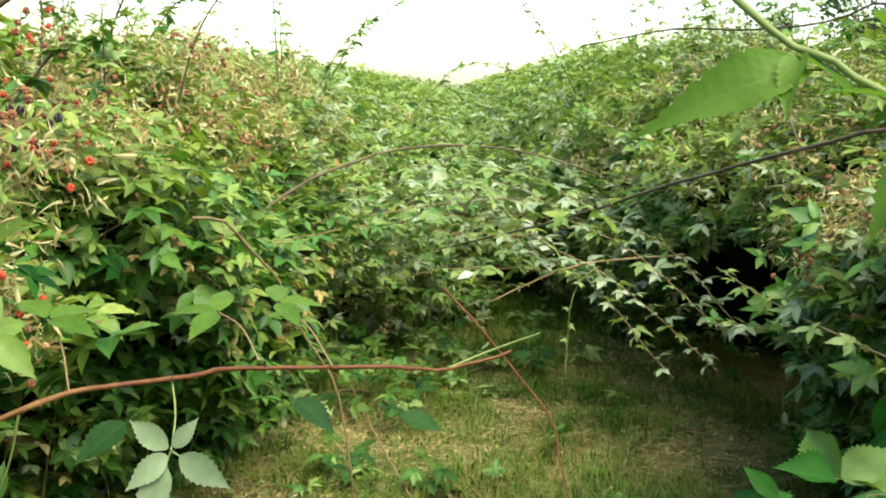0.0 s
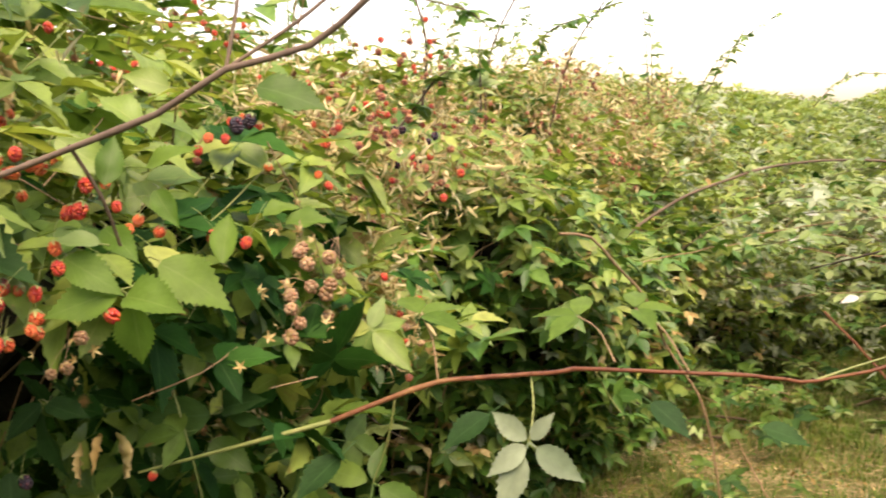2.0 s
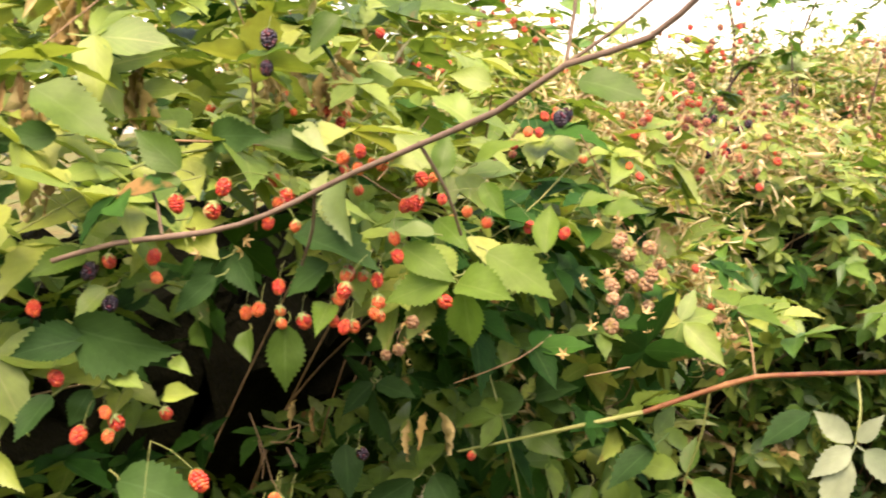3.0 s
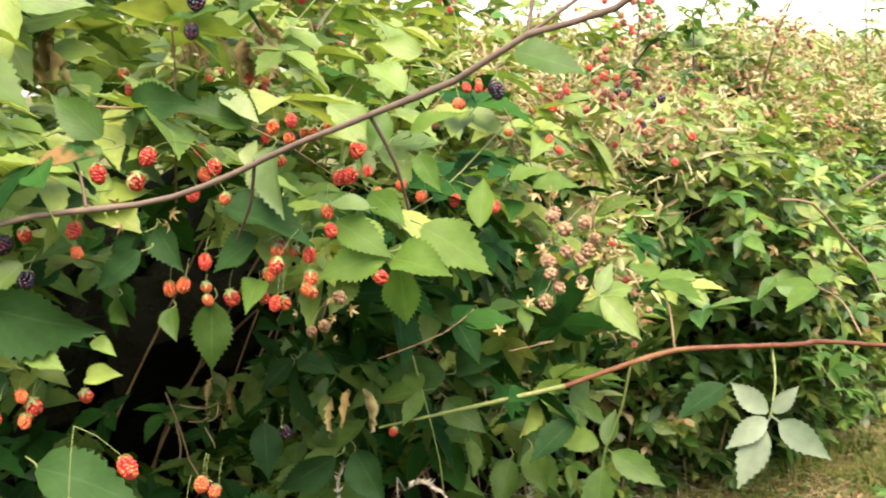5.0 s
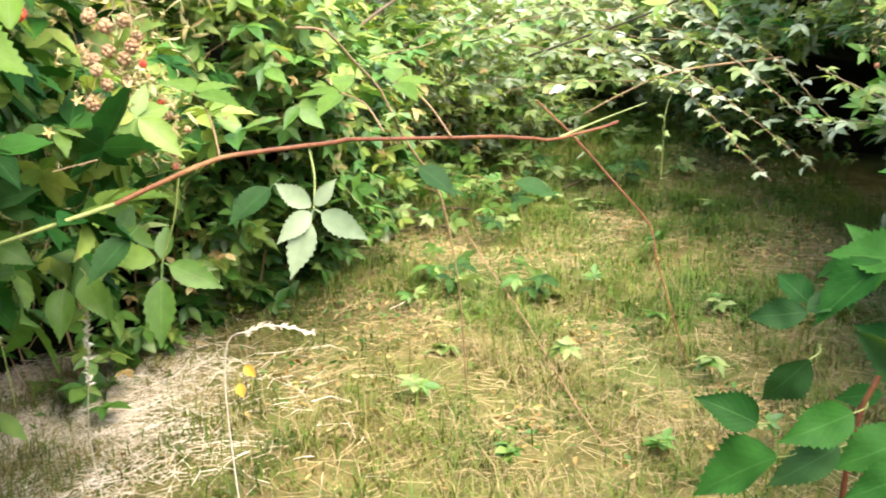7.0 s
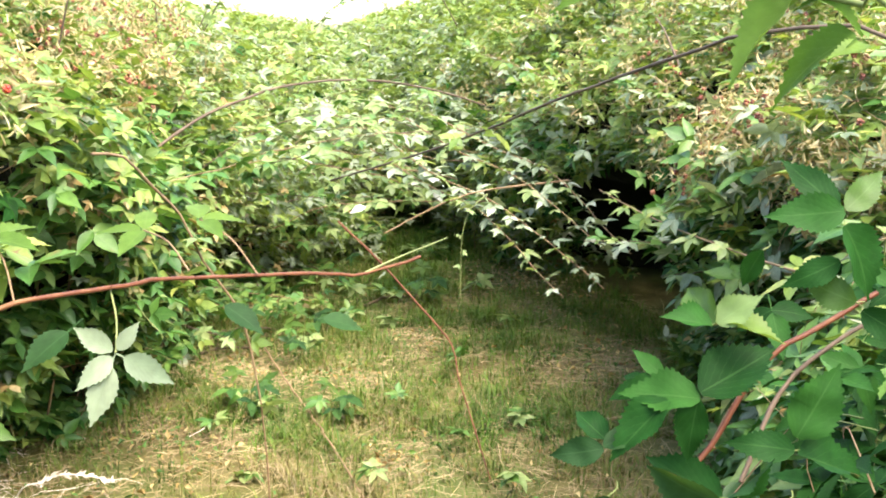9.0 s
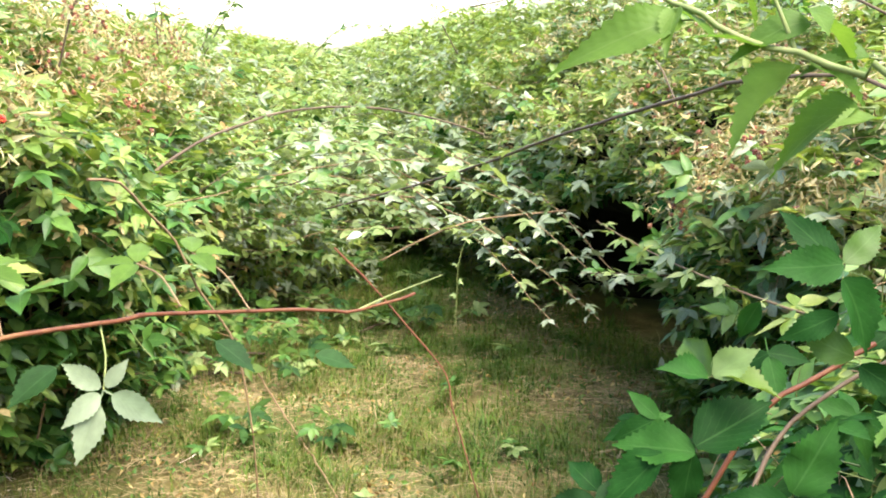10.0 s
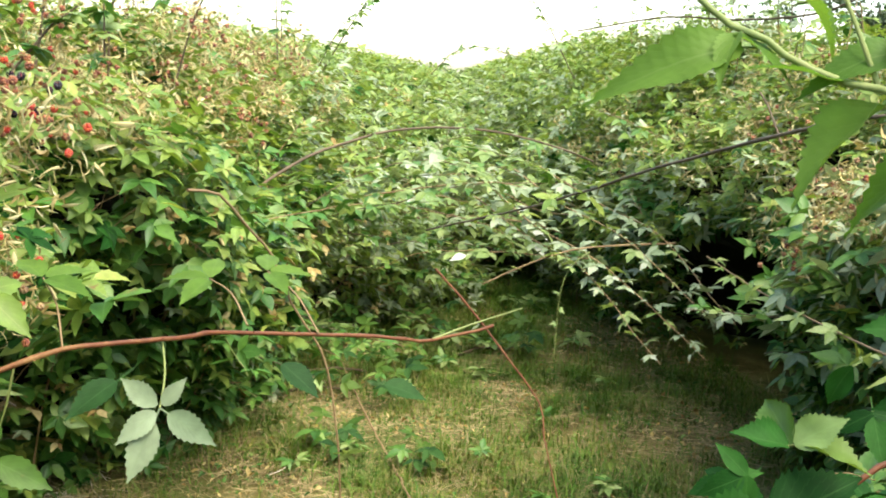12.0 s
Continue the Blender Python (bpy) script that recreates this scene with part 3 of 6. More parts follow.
def inner_stems(row, y0, y1, count, parent, hollow=None):
    """Old canes that run up inside the bush and show in its gaps."""
    vs, fs, n = [], [], 0
    for _ in range(count):
        y = rng.uniform(y0, y1)
        u = rng.uniform(0.2, 2.5)
        a, _b = row_surface(row, np.array([u]), np.array([y]))
        c, _b = row_surface(row, np.array([rng.uniform(3, 6)]), np.array([y + rng.uniform(-0.5, 0.5)]))
        d = row_normal(row, np.array([u]), np.array([y]))[0]
        foot = a[0] - d * rng.uniform(0.15, 0.45)
        foot[2] = 0.0
        mid = a[0] - d * rng.uniform(0.08, 0.3) + rng.normal(0, 0.08, 3)
        line = smooth_line([foot, mid, c[0]], 0.08)
        if hollow and in_hollow(line, hollow, 2.4).any():
            continue
        v, f = tube(line, rng.uniform(0.002, 0.005), 0.0015, 5)
        vs.append(v), fs.append(f + n)
        n += len(v)
    return under("stem_tangle", mesh_from("stem_tangle", np.concatenate(vs), np.concatenate(fs), None, (CANE_TAN,)), parent, "tangled dry brown stems", kind="stuff")


def twigs(row, y0, y1, count, parent, lo=2.2, hi=6.8, material=None, hollow=None):
    """Thin bare side stems that thread through the outer leaves."""
    vs, fs, n = [], [], 0
    for _ in range(count):
        u, y = rng.uniform(lo, hi), rng.uniform(y0, y1)
        p, b = row_surface(row, np.array([u]), np.array([y]))
        d = row_normal(row, np.array([u]), np.array([y]))[0]
        a = p[0] + d * (b[0] + rng.uniform(-0.04, 0.05))
        way = rng.normal(0, 1, 3) * np.array((0.7, 1, 0.6))
        way -= d * np.dot(way, d) * 0.6
        way *= rng.uniform(0.05, 0.16) / np.linalg.norm(way)
        line = smooth_line([a - way, a + d * 0.02 + rng.normal(0, 0.015, 3), a + way + np.array((0, 0, -0.02))], 0.05)
        if hollow and in_hollow(line, hollow).any():
            continue
        v, f = tube(line, rng.uniform(0.0007, 0.0015), 0.0005, 4)
        vs.append(v), fs.append(f + n)
        n += len(v)
    return under("twig_tangle", mesh_from("twig_tangle", np.concatenate(vs), np.concatenate(fs), None, (material or CANE_TAN,)), parent, "thin bare tan twigs", kind="stuff")


def bramble_bush(row, y0, y1, label, leaves, young, pale, dry, singles=0, size=1.0, lod=1, deep=0.22, high=4.3, stems=20, u1=7.6, floor=0.08, old=0.22, hollow=None, bare=None, gap=None, leaf=None):
    """A stretch of a bramble row. young, pale, dry: shares of yellow-green, pale-backed and dead leaves. old: share of
    old leaves, shade put into their dark colour.
    """
    bush = empty("bramble_bush", label, "bush", "bramble rows", at=(0, 0, 0))
    # added dark sheet that gives the bush's gaps their shade
    under("shade_core", shade_core(row, y0, y1, deep + 0.2, hollow), bush, "near-black inner sheet standing in for deep shade")
    inner_stems(row, y0, y1, stems, bush, hollow)
    twigs(row, y0, y1, int((40 if singles else 75) * (y1 - y0)) if lod else 220, bush, hollow=hollow)
    twigs(row, y0, y1, int((25 if singles else 45) * (y1 - y0)) if lod else 120, bush, material=CANE_GREEN, hollow=hollow)
    p, n, us, ys = sample(row, y0, y1, leaves, deep, 0.0, u1)
    if hollow:
        out = ~in_hollow(p, hollow)
        if gap:
            out &= ~in_hollow(p, gap)
        p, n, us, ys = p[out], n[out], us[out], ys[out]
    if bare:
        out = p[:, 2] > np.interp(ys, (y0, y1), bare) + 0.07 * np.sin(9 * ys) + rng.normal(0, 0.05, len(p))
        p, n, us, ys = p[out], n[out], us[out], ys[out]
    count = len(p)
    r = rng.uniform(0, 1, count)
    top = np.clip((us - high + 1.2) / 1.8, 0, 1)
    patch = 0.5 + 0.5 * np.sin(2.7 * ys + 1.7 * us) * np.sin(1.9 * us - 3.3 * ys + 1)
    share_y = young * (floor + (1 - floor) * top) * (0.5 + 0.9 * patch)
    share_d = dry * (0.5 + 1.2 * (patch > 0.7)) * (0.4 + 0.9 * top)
    # dark leaves gain towards the foot: age, with shade painted in
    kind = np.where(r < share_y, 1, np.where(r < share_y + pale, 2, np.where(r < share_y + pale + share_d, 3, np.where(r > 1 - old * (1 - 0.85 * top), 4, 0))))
    sz = size * rng.uniform(0.55, 1.12, count)
    sz[kind == 1] *= 0.85
    sz[kind == 3] *= 0.6
    m = leaf_frames(p, n, 0.42, sz)
    shapes = (SHAPES_LOW, SHAPES_MID, SHAPES_NEAR)[lod]
    picks = rng.integers(0, len(shapes), count)
    back = int((420 if y1 < 10 else 160) * (y1 - y0))
    pb, nb, _u, _y = sample(row, y0, y1, back, deep * 0.5, 7.3, 8.95)
    mb = leaf_frames(pb, nb, 0.42, rng.uniform(1.3, 2.4, len(pb)))
    under("back_foliage", joined("back_foliage", SHAPES_BACK, rng.integers(0, len(SHAPES_BACK), len(pb)), mb, LEAF), bush, "green bramble leaves", kind="stuff")
    names = (("foliage", leaf or LEAF, "green bramble leaves"), ("young_foliage", YOUNG, "yellow-green bramble leaves"), ("pale_foliage", PALE, "pale undersides of turned leaves"), ("dead_foliage", DRY, "withered brown leaves"), ("old_foliage", DEEP, "old leaves, their dark green deepened for shade"))
    single = np.zeros(count, bool)
    if singles:
        face = np.where((us > 0.5) & (us < 6.2), 0, 10) + rng.uniform(0, 1, count)
        single[np.argsort(face)[:singles]] = True
        single &= (kind != 2) & (kind != 3)
    for k, (name, material, text) in enumerate(names):
        sel = (kind == k) & ~single
        if sel.sum():
            under(name, joined(name, shapes, picks[sel], m[sel], material), bush, text, kind="stuff")
    for i in np.nonzero(single)[0]:
        under("leaf", (leaf_mesh if lod == 2 else near_mesh)(int(rng.integers(0, 5)), names[kind[i]][1]), bush, m=Matrix(m[i].tolist()))
    return bush


RIGHT_HOLLOW = ((1.16, 3.95, 0.52), (1.66, 5.3, 0.30), 0.46)
TEXT = "dense bramble thicket "
bramble_bush(LEFT, -3.4, 0.15, TEXT + "with dark green leaves beside the grass path", 4200, 0.5, 0.04, 0.04, hollow=((-0.59, 0.53, 1.23), (-1.13, 1.02, 1.04), 0.16), lod=0, size=1.25, stems=10, old=0.08)
LEFT_B = bramble_bush(LEFT, 0.15, 1.35, TEXT + "with red berries hanging over the grass path", 3000, 0.9, 0.0, 0.005, old=0.62, singles=300, hollow=((-0.59, 0.53, 1.23), (-1.13, 1.02, 1.04), 0.16), lod=2, stems=26, floor=0.03, leaf=LUSH, bare=(0.80, 0.66), gap=((-0.62, 0.76, 1.16), (-0.30, 0.92, 1.17), 0.09), high=4.15)
LEFT_C = bramble_bush(LEFT, 1.35, 2.7, TEXT + "with yellowing top leaves and withered fruit", 3200, 0.95, 0.0, 0.12, old=0.4, singles=280, size=1.15, lod=2, stems=26, bare=(0.72, 0.55), high=4.0)
LEFT_D = bramble_bush(LEFT, 2.7, 4.6, TEXT + "bulging green into the grass path", 6400, 0.95, 0.025, 0.34, singles=260, size=1.1, lod=1, stems=26, old=0.04, floor=0.32)
# far stretches take lighter leaves: bright sky light put into the colour
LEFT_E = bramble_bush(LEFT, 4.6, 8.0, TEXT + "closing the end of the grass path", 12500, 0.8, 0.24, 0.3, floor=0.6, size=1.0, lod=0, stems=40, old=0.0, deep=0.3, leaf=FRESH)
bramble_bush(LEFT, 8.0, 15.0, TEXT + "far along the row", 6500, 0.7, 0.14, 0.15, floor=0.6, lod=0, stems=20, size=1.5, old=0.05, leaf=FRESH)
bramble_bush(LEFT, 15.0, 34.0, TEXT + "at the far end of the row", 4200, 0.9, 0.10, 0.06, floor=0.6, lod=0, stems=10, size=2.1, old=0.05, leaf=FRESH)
# unseen stretch of the row, its extra height added to block the sun
bramble_bush(RIGHT, -3.4, 0.5, TEXT + "with dark green leaves, unseen and raised to shade the near clump", 4200, 0.2, 0.04, 0.03, lod=0, size=1.25, stems=10)
bramble_bush(RIGHT, 0.5, 1.25, TEXT + "with large dark green leaves", 1300, 0.05, 0.02, 0.02, old=0.85, singles=260, lod=2, stems=26)
RIGHT_C = bramble_bush(RIGHT, 1.25, 3.9, TEXT + "with sunlit top and shaded foot", 7400, 0.75, 0.1, 0.14, floor=0.15, singles=200, size=1.05, hollow=RIGHT_HOLLOW, lod=1, stems=26, old=0.1)
RIGHT_D = bramble_bush(RIGHT, 3.9, 6.6, TEXT + "overhanging a dark hollow at its foot", 8400, 0.9, 0.24, 0.10, floor=0.4, singles=150, size=0.95, hollow=RIGHT_HOLLOW, lod=0, stems=30, old=0.1)
# lighter leaves on this side too, in place of sky light on them
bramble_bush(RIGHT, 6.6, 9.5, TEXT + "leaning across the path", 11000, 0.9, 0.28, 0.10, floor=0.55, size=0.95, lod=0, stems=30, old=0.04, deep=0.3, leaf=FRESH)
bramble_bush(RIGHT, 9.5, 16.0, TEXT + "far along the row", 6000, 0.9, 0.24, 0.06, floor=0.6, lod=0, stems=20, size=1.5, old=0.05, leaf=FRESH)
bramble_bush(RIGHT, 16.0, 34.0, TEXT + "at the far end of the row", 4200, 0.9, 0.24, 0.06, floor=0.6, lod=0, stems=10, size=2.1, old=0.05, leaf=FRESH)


# ---- grass and straw on the path ----
# worn places in the turf: x, y and radius
BARE = ((-0.36, 4.15, 0.26), (-0.22, 5.25, 0.26), (-0.19, 6.1, 0.28), (0.05, 4.12, 0.18), (-0.57, 3.37, 0.26), (1.25, 4.15, 0.30), (1.10, 5.75, 0.36), (0.24, 3.25, 0.16), (0.62, 2.75, 0.15), (-0.05, 2.6, 0.13), (-0.75, 2.9, 0.2), (0.45, 4.6, 0.16))


def worn(x, y):
    """How bare the ground is at a place, from 0 to 1."""
    ragged = 1 + 0.35 * np.sin(23 * x + 4 * np.sin(11 * y)) * np.sin(19 * y + 3)
    return np.max([np.exp(-((x - a) ** 2 + (y - b) ** 2) / (r * ragged) ** 2) for a, b, r in BARE], axis=0)


def tufts(x, y):
    """How thick the turf stands at a place, from 0 to 1."""
    broad = 0.45 * np.sin(9 * x + 3 * y + 2 * np.sin(4 * y)) * np.sin(7 * y - 4 * x + 1.5 * np.sin(5 * x))
    fine = 0.42 * np.sin(31 * x + 5 * np.sin(13 * y)) * np.sin(27 * y + 4 * np.sin(17 * x))
    return np.clip(0.5 + broad + fine, 0, 1) * (1 - 0.92 * worn(x, y))


def blades(count, x0, x1, y0, y1, lo, hi, lean, width, inside, gen):
    x, y = gen.uniform(x0, x1, count), gen.uniform(y0, y1, count)
    ok = inside(x, y, gen)
    x, y = x[ok], y[ok]
    h = gen.uniform(lo, hi, len(x)) * gen.uniform(0.6, 1.2, len(x)) * (0.55 + 0.8 * tufts(x, y))
    a = gen.uniform(0, 2 * math.pi, len(x))
    d = np.stack([np.cos(a), np.sin(a), np.zeros_like(a)], -1)
    s = np.stack([-np.sin(a), np.cos(a), np.zeros_like(a)], -1) * width * gen.uniform(0.6, 1.3, len(x))[:, None]
    ln = gen.uniform(0.1, 1.0, len(x))[:, None] * lean
    base = np.stack([x, y, ripple(x, y) - 0.004], -1)
    up = np.array((0, 0, 1.0)) * h[:, None]
    p1 = base + up * 0.55 + d * h[:, None] * ln * 0.3
    p2 = base + up * (1 - 0.4 * ln) + d * h[:, None] * ln
    v = np.stack([base - s, base + s, p1 - s * 0.8, p1 + s * 0.8, p2], 1).reshape(-1, 3)
    o = (np.arange(len(x)) * 5)[:, None]
    quads, tris = o + np.array((0, 1, 3, 2)), o + np.array((2, 3, 4))
    faces = np.concatenate([quads, np.concatenate([tris, tris[:, -1:]], 1)])
    uv = np.tile(np.array([(0, 0.3), (0, 0.7), (0.5, 0.3), (0.5, 0.7), (1, 0.5)]), (len(x), 1))
    return v, quads, tris, uv


def blade_mesh(name, material, *args):
    v, q, t, uv = blades(*args)
    return mesh_from(name, v, list(q) + list(t), uv, (material,))


def edge_x(row, y):
    ys = np.array([r[0] for r in row])
    return np.interp(y, ys, np.array([r[1][0][0] for r in row]))


def on_path(margin, clumpy):
    def test(x, y, gen):
        inside = (x > edge_x(LEFT, y) - margin) & (x < edge_x(RIGHT, y) + margin)
        tuft = tufts(x, y) ** 2
        return inside & (gen.uniform(0, 1, len(x)) < 1 - clumpy + clumpy * tuft)
    return test


g = np.random.default_rng(21)
tagged(new("grass", blade_mesh("grass", GRASS, 175000, -1.9, 1.9, 1.4, 6.0, 0.02, 0.085, 1.7, 0.0026, on_path(0.1, 1.0), g)), "short green and yellowed grass on the path", "grass", kind="stuff")
tagged(new("green_grass", blade_mesh("green_grass", GREEN_GRASS, 115000, -1.0, 1.9, 3.3, 8.0, 0.03, 0.10, 1.5, 0.0028, on_path(0.1, 0.85), g)), "dense green grass at the shaded end of the path", "grass", kind="stuff")
DEAD_GRASS = leaf_material("dead_grass_blade", [(0.0, (0.13, 0.10, 0.045)), (0.5, (0.24, 0.19, 0.09)), (1.0, (0.40, 0.335, 0.19))], (0.3, 0.25, 0.13), 0.15, 0.75, spot_at=0.8, clear=0.15, drift=1.4)
tagged(new("dead_grass", blade_mesh("dead_grass", DEAD_GRASS, 30000, -1.9, 1.5, 1.3, 4.6, 0.04, 0.12, 2.3, 0.0013, on_path(0.25, 1.0), g)), "flattened straw-coloured dead grass tufts", "grass", kind="stuff")
tagged(new("tall_grass", blade_mesh("tall_grass", GRASS, 26000, -1.9, 1.9, 1.4, 7.5, 0.07, 0.17, 0.9, 0.0018, on_path(0.15, 0.9), g)), "taller tufts of thin grass", "grass", kind="stuff")


def straw_bed(name, count, x0, x1, y0, y1, inside, gen, label, material=STRAW, thick=1.0):
    """Dry stalks lying crosswise on the ground."""
    x, y = gen.uniform(x0, x1, count), gen.uniform(y0, y1, count)
    ok = inside(x, y, gen)
    x, y = x[ok], y[ok]
    a, ln = gen.uniform(0, 2 * math.pi, len(x)), gen.uniform(0.03, 0.17, len(x))
    w = gen.uniform(0.0004, 0.0011, len(x)) * thick
    d = np.stack([np.cos(a), np.sin(a), gen.normal(0, 0.13, len(x))], -1) * ln[:, None]
    bend = np.stack([-np.sin(a), np.cos(a), np.zeros_like(a)], -1)
    s = bend * w[:, None]
    c = np.stack([x, y, ripple(x, y) + gen.uniform(0.004, 0.03, len(x))], -1)
    m = c + bend * (ln * gen.normal(0, 0.16, len(x)))[:, None] + np.array((0, 0, 0.004))
    lift = np.stack([np.zeros_like(w), np.zeros_like(w), w * 1.5], -1)
    a0, a1 = c - d / 2, c + d / 2
    v = np.stack([a0 - s, a0 + s, a0 + lift, m - s, m + s, m + lift, a1 - s, a1 + s, a1 + lift], 1).reshape(-1, 3)
    o = (np.arange(len(x)) * 9)[:, None]
    f = np.concatenate([o + np.array(q) for q in ((0, 2, 5, 3), (2, 1, 4, 5), (3, 5, 8, 6), (5, 4, 7, 8))])
    return tagged(new(name, mesh_from(name, v, f, None, (material,))), label, "straw", kind="stuff")


straw_bed("straw", 24000, -1.9, 1.9, 1.4, 5.4, on_path(0.2, 0.6), g, "loose dry straw among the grass")
straw_bed("fallen_straw", 60000, -1.2, 1.6, 2.4, 6.6, lambda x, y, gen: gen.uniform(0, 1, len(x)) < 0.35 * worn(x, y), g, "matted straw on bare places of the path")
straw_bed("straw_heap", 56000, -2.2, -0.4, 1.3, 3.6, lambda x, y, gen: gen.uniform(0, 1, len(x)) < np.exp(-((x + 1.52) / 0.42) ** 2 - ((y - 2.55) / 0.42) ** 2), g, "bleached straw matted under the bramble", STRAW_PALE, 1.15)
gl = np.random.default_rng(33)
lx, ly = gl.uniform(-1.6, 1.6, 1500), gl.uniform(1.5, 7.5, 1500)
for bx, by, br in BARE:
    lx, ly = np.append(lx, bx + gl.normal(0, br * 0.6, int(500 * br))), np.append(ly, by + gl.normal(0, br * 0.6, int(500 * br)))
keep = (lx > edge_x(LEFT, ly) - 0.2) & (lx < edge_x(RIGHT, ly) + 0.2)
lx, ly = lx[keep], ly[keep]
lp = np.stack([lx, ly, ripple(lx, ly) + gl.uniform(0.01, 0.04, len(lx))], -1)
lm = frames(lp, gl.normal(0, 0.5, lp.shape) + np.array((0, 0, 1.0)), gl.normal(0, 1, lp.shape), gl.uniform(0.15, 0.42, len(lp)))
curled = [leaflet(0.08, 0.04, 6, True, c, k) for c, k in ((0.5, 0.3), (0.2, -0.3), (0.8, 0.1))]
lk = gl.integers(0, 3, len(lp))
cut = gl.uniform(0, 1, len(lp)) < 0.6
tagged(new("leaf_litter", joined("leaf_litter", curled, lk[cut], lm[cut], DRY)), "dead brown leaves scattered in the grass", "leaf litter", kind="stuff")
tagged(new("low_weeds", joined("low_weeds", curled, lk[~cut], lm[~cut], LEAF)), "small green weed leaves among the grass", "weeds", kind="stuff")


# ---- single canes, leaves and fruit ----
WHITE = leaf_material("whitish_leaf_underside", [(0.0, (0.12, 0.175, 0.095)), (1.0, (0.205, 0.265, 0.155))], (0.13, 0.20, 0.09), 0.22, 0.6, spot_at=0.72, clear=0.3)
MID_CACHE = {}


def mid_mesh(k, material):
    key = (k, material.name)
    if key not in MID_CACHE:
        v, f, u = SHAPES_MID[k]
        MID_CACHE[key] = mesh_from("leaf", v, f, u, (material,))
    return MID_CACHE[key]


def pose_leaf(at, way, normal, size):
    m = frames(np.array([at], float), np.array([normal], float), np.array([way], float), np.array([float(size)]))[0]
    return Matrix(m.tolist())


def hero_leaf(parent, at, way, normal, size, material, shape=0, label=""):
    return under("leaf", leaf_mesh(shape, material), parent, label, pose_leaf(at, way, normal, size))


def bramble_cane(label, pts, r0, r1, material, leaf_materials=(), count=0, size=1.0, fine=True, first=0.25, thorns=True, name="bramble_cane", group="bramble canes", wobble=0.0007, droop=0.3, seed=1):
    """One cane with its thorns and, along it, its leaves on both sides."""
    gen = np.random.default_rng(seed)
    cane = empty(name, label, "cane", group)
    me, line = cane_mesh("stem", pts, r0, r1, material, 0.02 if fine else 0.05, wobble)
    under("stem", me, cane)
    if thorns and len(line) > 8:
        under("thorns", thorn_mesh("thorns", line, r0 * 0.8, 3 if fine else 5, r0 * 1.3, material), cane, kind="stuff")
    tan = np.gradient(line, axis=0)
    for k in range(count):
        s = first + (1 - first) * (k + 0.5 * gen.uniform(0.4, 1)) / max(count, 1)
        i = min(len(line) - 1, int(s * (len(line) - 1)))
        t = tan[i] / (np.linalg.norm(tan[i]) + 1e-9)
        side = np.cross(t, (0, 0, 1.0))
        side = side / (np.linalg.norm(side) + 1e-9) * (1 if k % 2 else -1)
        way = side * 0.9 + t * 0.45 + np.array((0, 0, gen.uniform(-droop - 0.2, 0.25)))
        normal = np.array((0, 0, 1.0)) + gen.normal(0, 0.33, 3) + side * 0.15
        material_k = leaf_materials[int(gen.integers(0, len(leaf_materials)))]
        z = size * gen.uniform(0.7, 1.15) * (1.0 - 0.35 * s)
        mesh = leaf_mesh(int(gen.integers(0, 6)), material_k) if fine else mid_mesh(int(gen.integers(0, 5)), material_k)
        under("leaf", mesh, cane, m=pose_leaf(line[i], way, normal, z))
    return cane


RED_CANE = [(-0.46, 0.92, 1.155), (-0.42, 0.945, 1.17), (-0.36, 0.98, 1.19), (-0.26, 1.05, 1.19), (-0.23, 1.12, 1.18), (-0.15, 1.17, 1.17), (-0.05, 1.22, 1.16), (0.02, 1.26, 1.15), (0.10, 1.31, 1.16)]
TOP_CANE = [(-0.57, 0.32, 1.40), (-0.53, 0.34, 1.41), (-0.45, 0.37, 1.42), (-0.37, 0.39, 1.45), (-0.28, 0.40, 1.48), (-0.24, 0.40, 1.50), (-0.20, 0.41, 1.51), (-0.17, 0.41, 1.53), (-0.13, 0.41, 1.55)]
ARCH_CANE = [(-0.705, 3.76, 0.974), (-0.636, 3.872, 1.043), (-0.49, 4.078, 1.137), (-0.327, 4.181, 1.198), (-0.215, 4.276, 1.232), (0.0, 4.37, 1.258), (0.267, 4.448, 1.249), (0.525, 4.508, 1.198), (0.714, 4.568, 1.137)]
DROOP_CANE = [(-0.56, 2.31, 1.19), (-0.51, 2.42, 1.17), (-0.47, 2.52, 1.09), (-0.41, 2.62, 0.99), (-0.36, 2.65, 0.86), (-0.30, 2.68, 0.76), (-0.26, 2.71, 0.66)]
LONG_CANE = [(-0.01, 2.96, 1.03), (0.20, 2.37, 1.18), (0.29, 1.87, 1.29), (0.34, 1.51, 1.37), (0.38, 1.24, 1.425), (0.41, 1.075, 1.458), (0.43, 0.96, 1.477), (0.52, 0.8, 1.46), (0.72, 0.7, 1.2)]
BLADE_CANE = [(0.03, 4.22, 0.67), (0.17, 3.99, 0.57), (0.30, 3.75, 0.46), (0.43, 3.49, 0.34), (0.44, 3.37, 0.26), (0.50, 2.99, 0.03)]
TAN_CANE = [(-0.14, 6.43, 0.56), (0.25, 6.33, 0.61), (0.59, 6.20, 0.61), (0.78, 5.98, 0.59)]
SIDE_CANE = [(0.24, 4.40, 0.58), (0.39, 4.40, 0.66), (0.54, 4.39, 0.73), (0.71, 4.48, 0.76), (1.1, 4.5, 0.8)]
RIGHT_CANE = [(0.34, 0.86, 0.0), (0.29, 0.80, 0.5), (0.27, 0.77, 0.9), (0.29, 0.78, 1.02), (0.34, 0.80, 1.08), (0.40, 0.82, 1.16), (0.46, 0.83, 1.19), (0.52, 0.84, 1.22)]
RIGHT_SIDE_CANE = [(0.40, 0.86, 1.01), (0.46, 0.91, 1.09), (0.52, 0.92, 1.14), (0.61, 0.92, 1.19)]
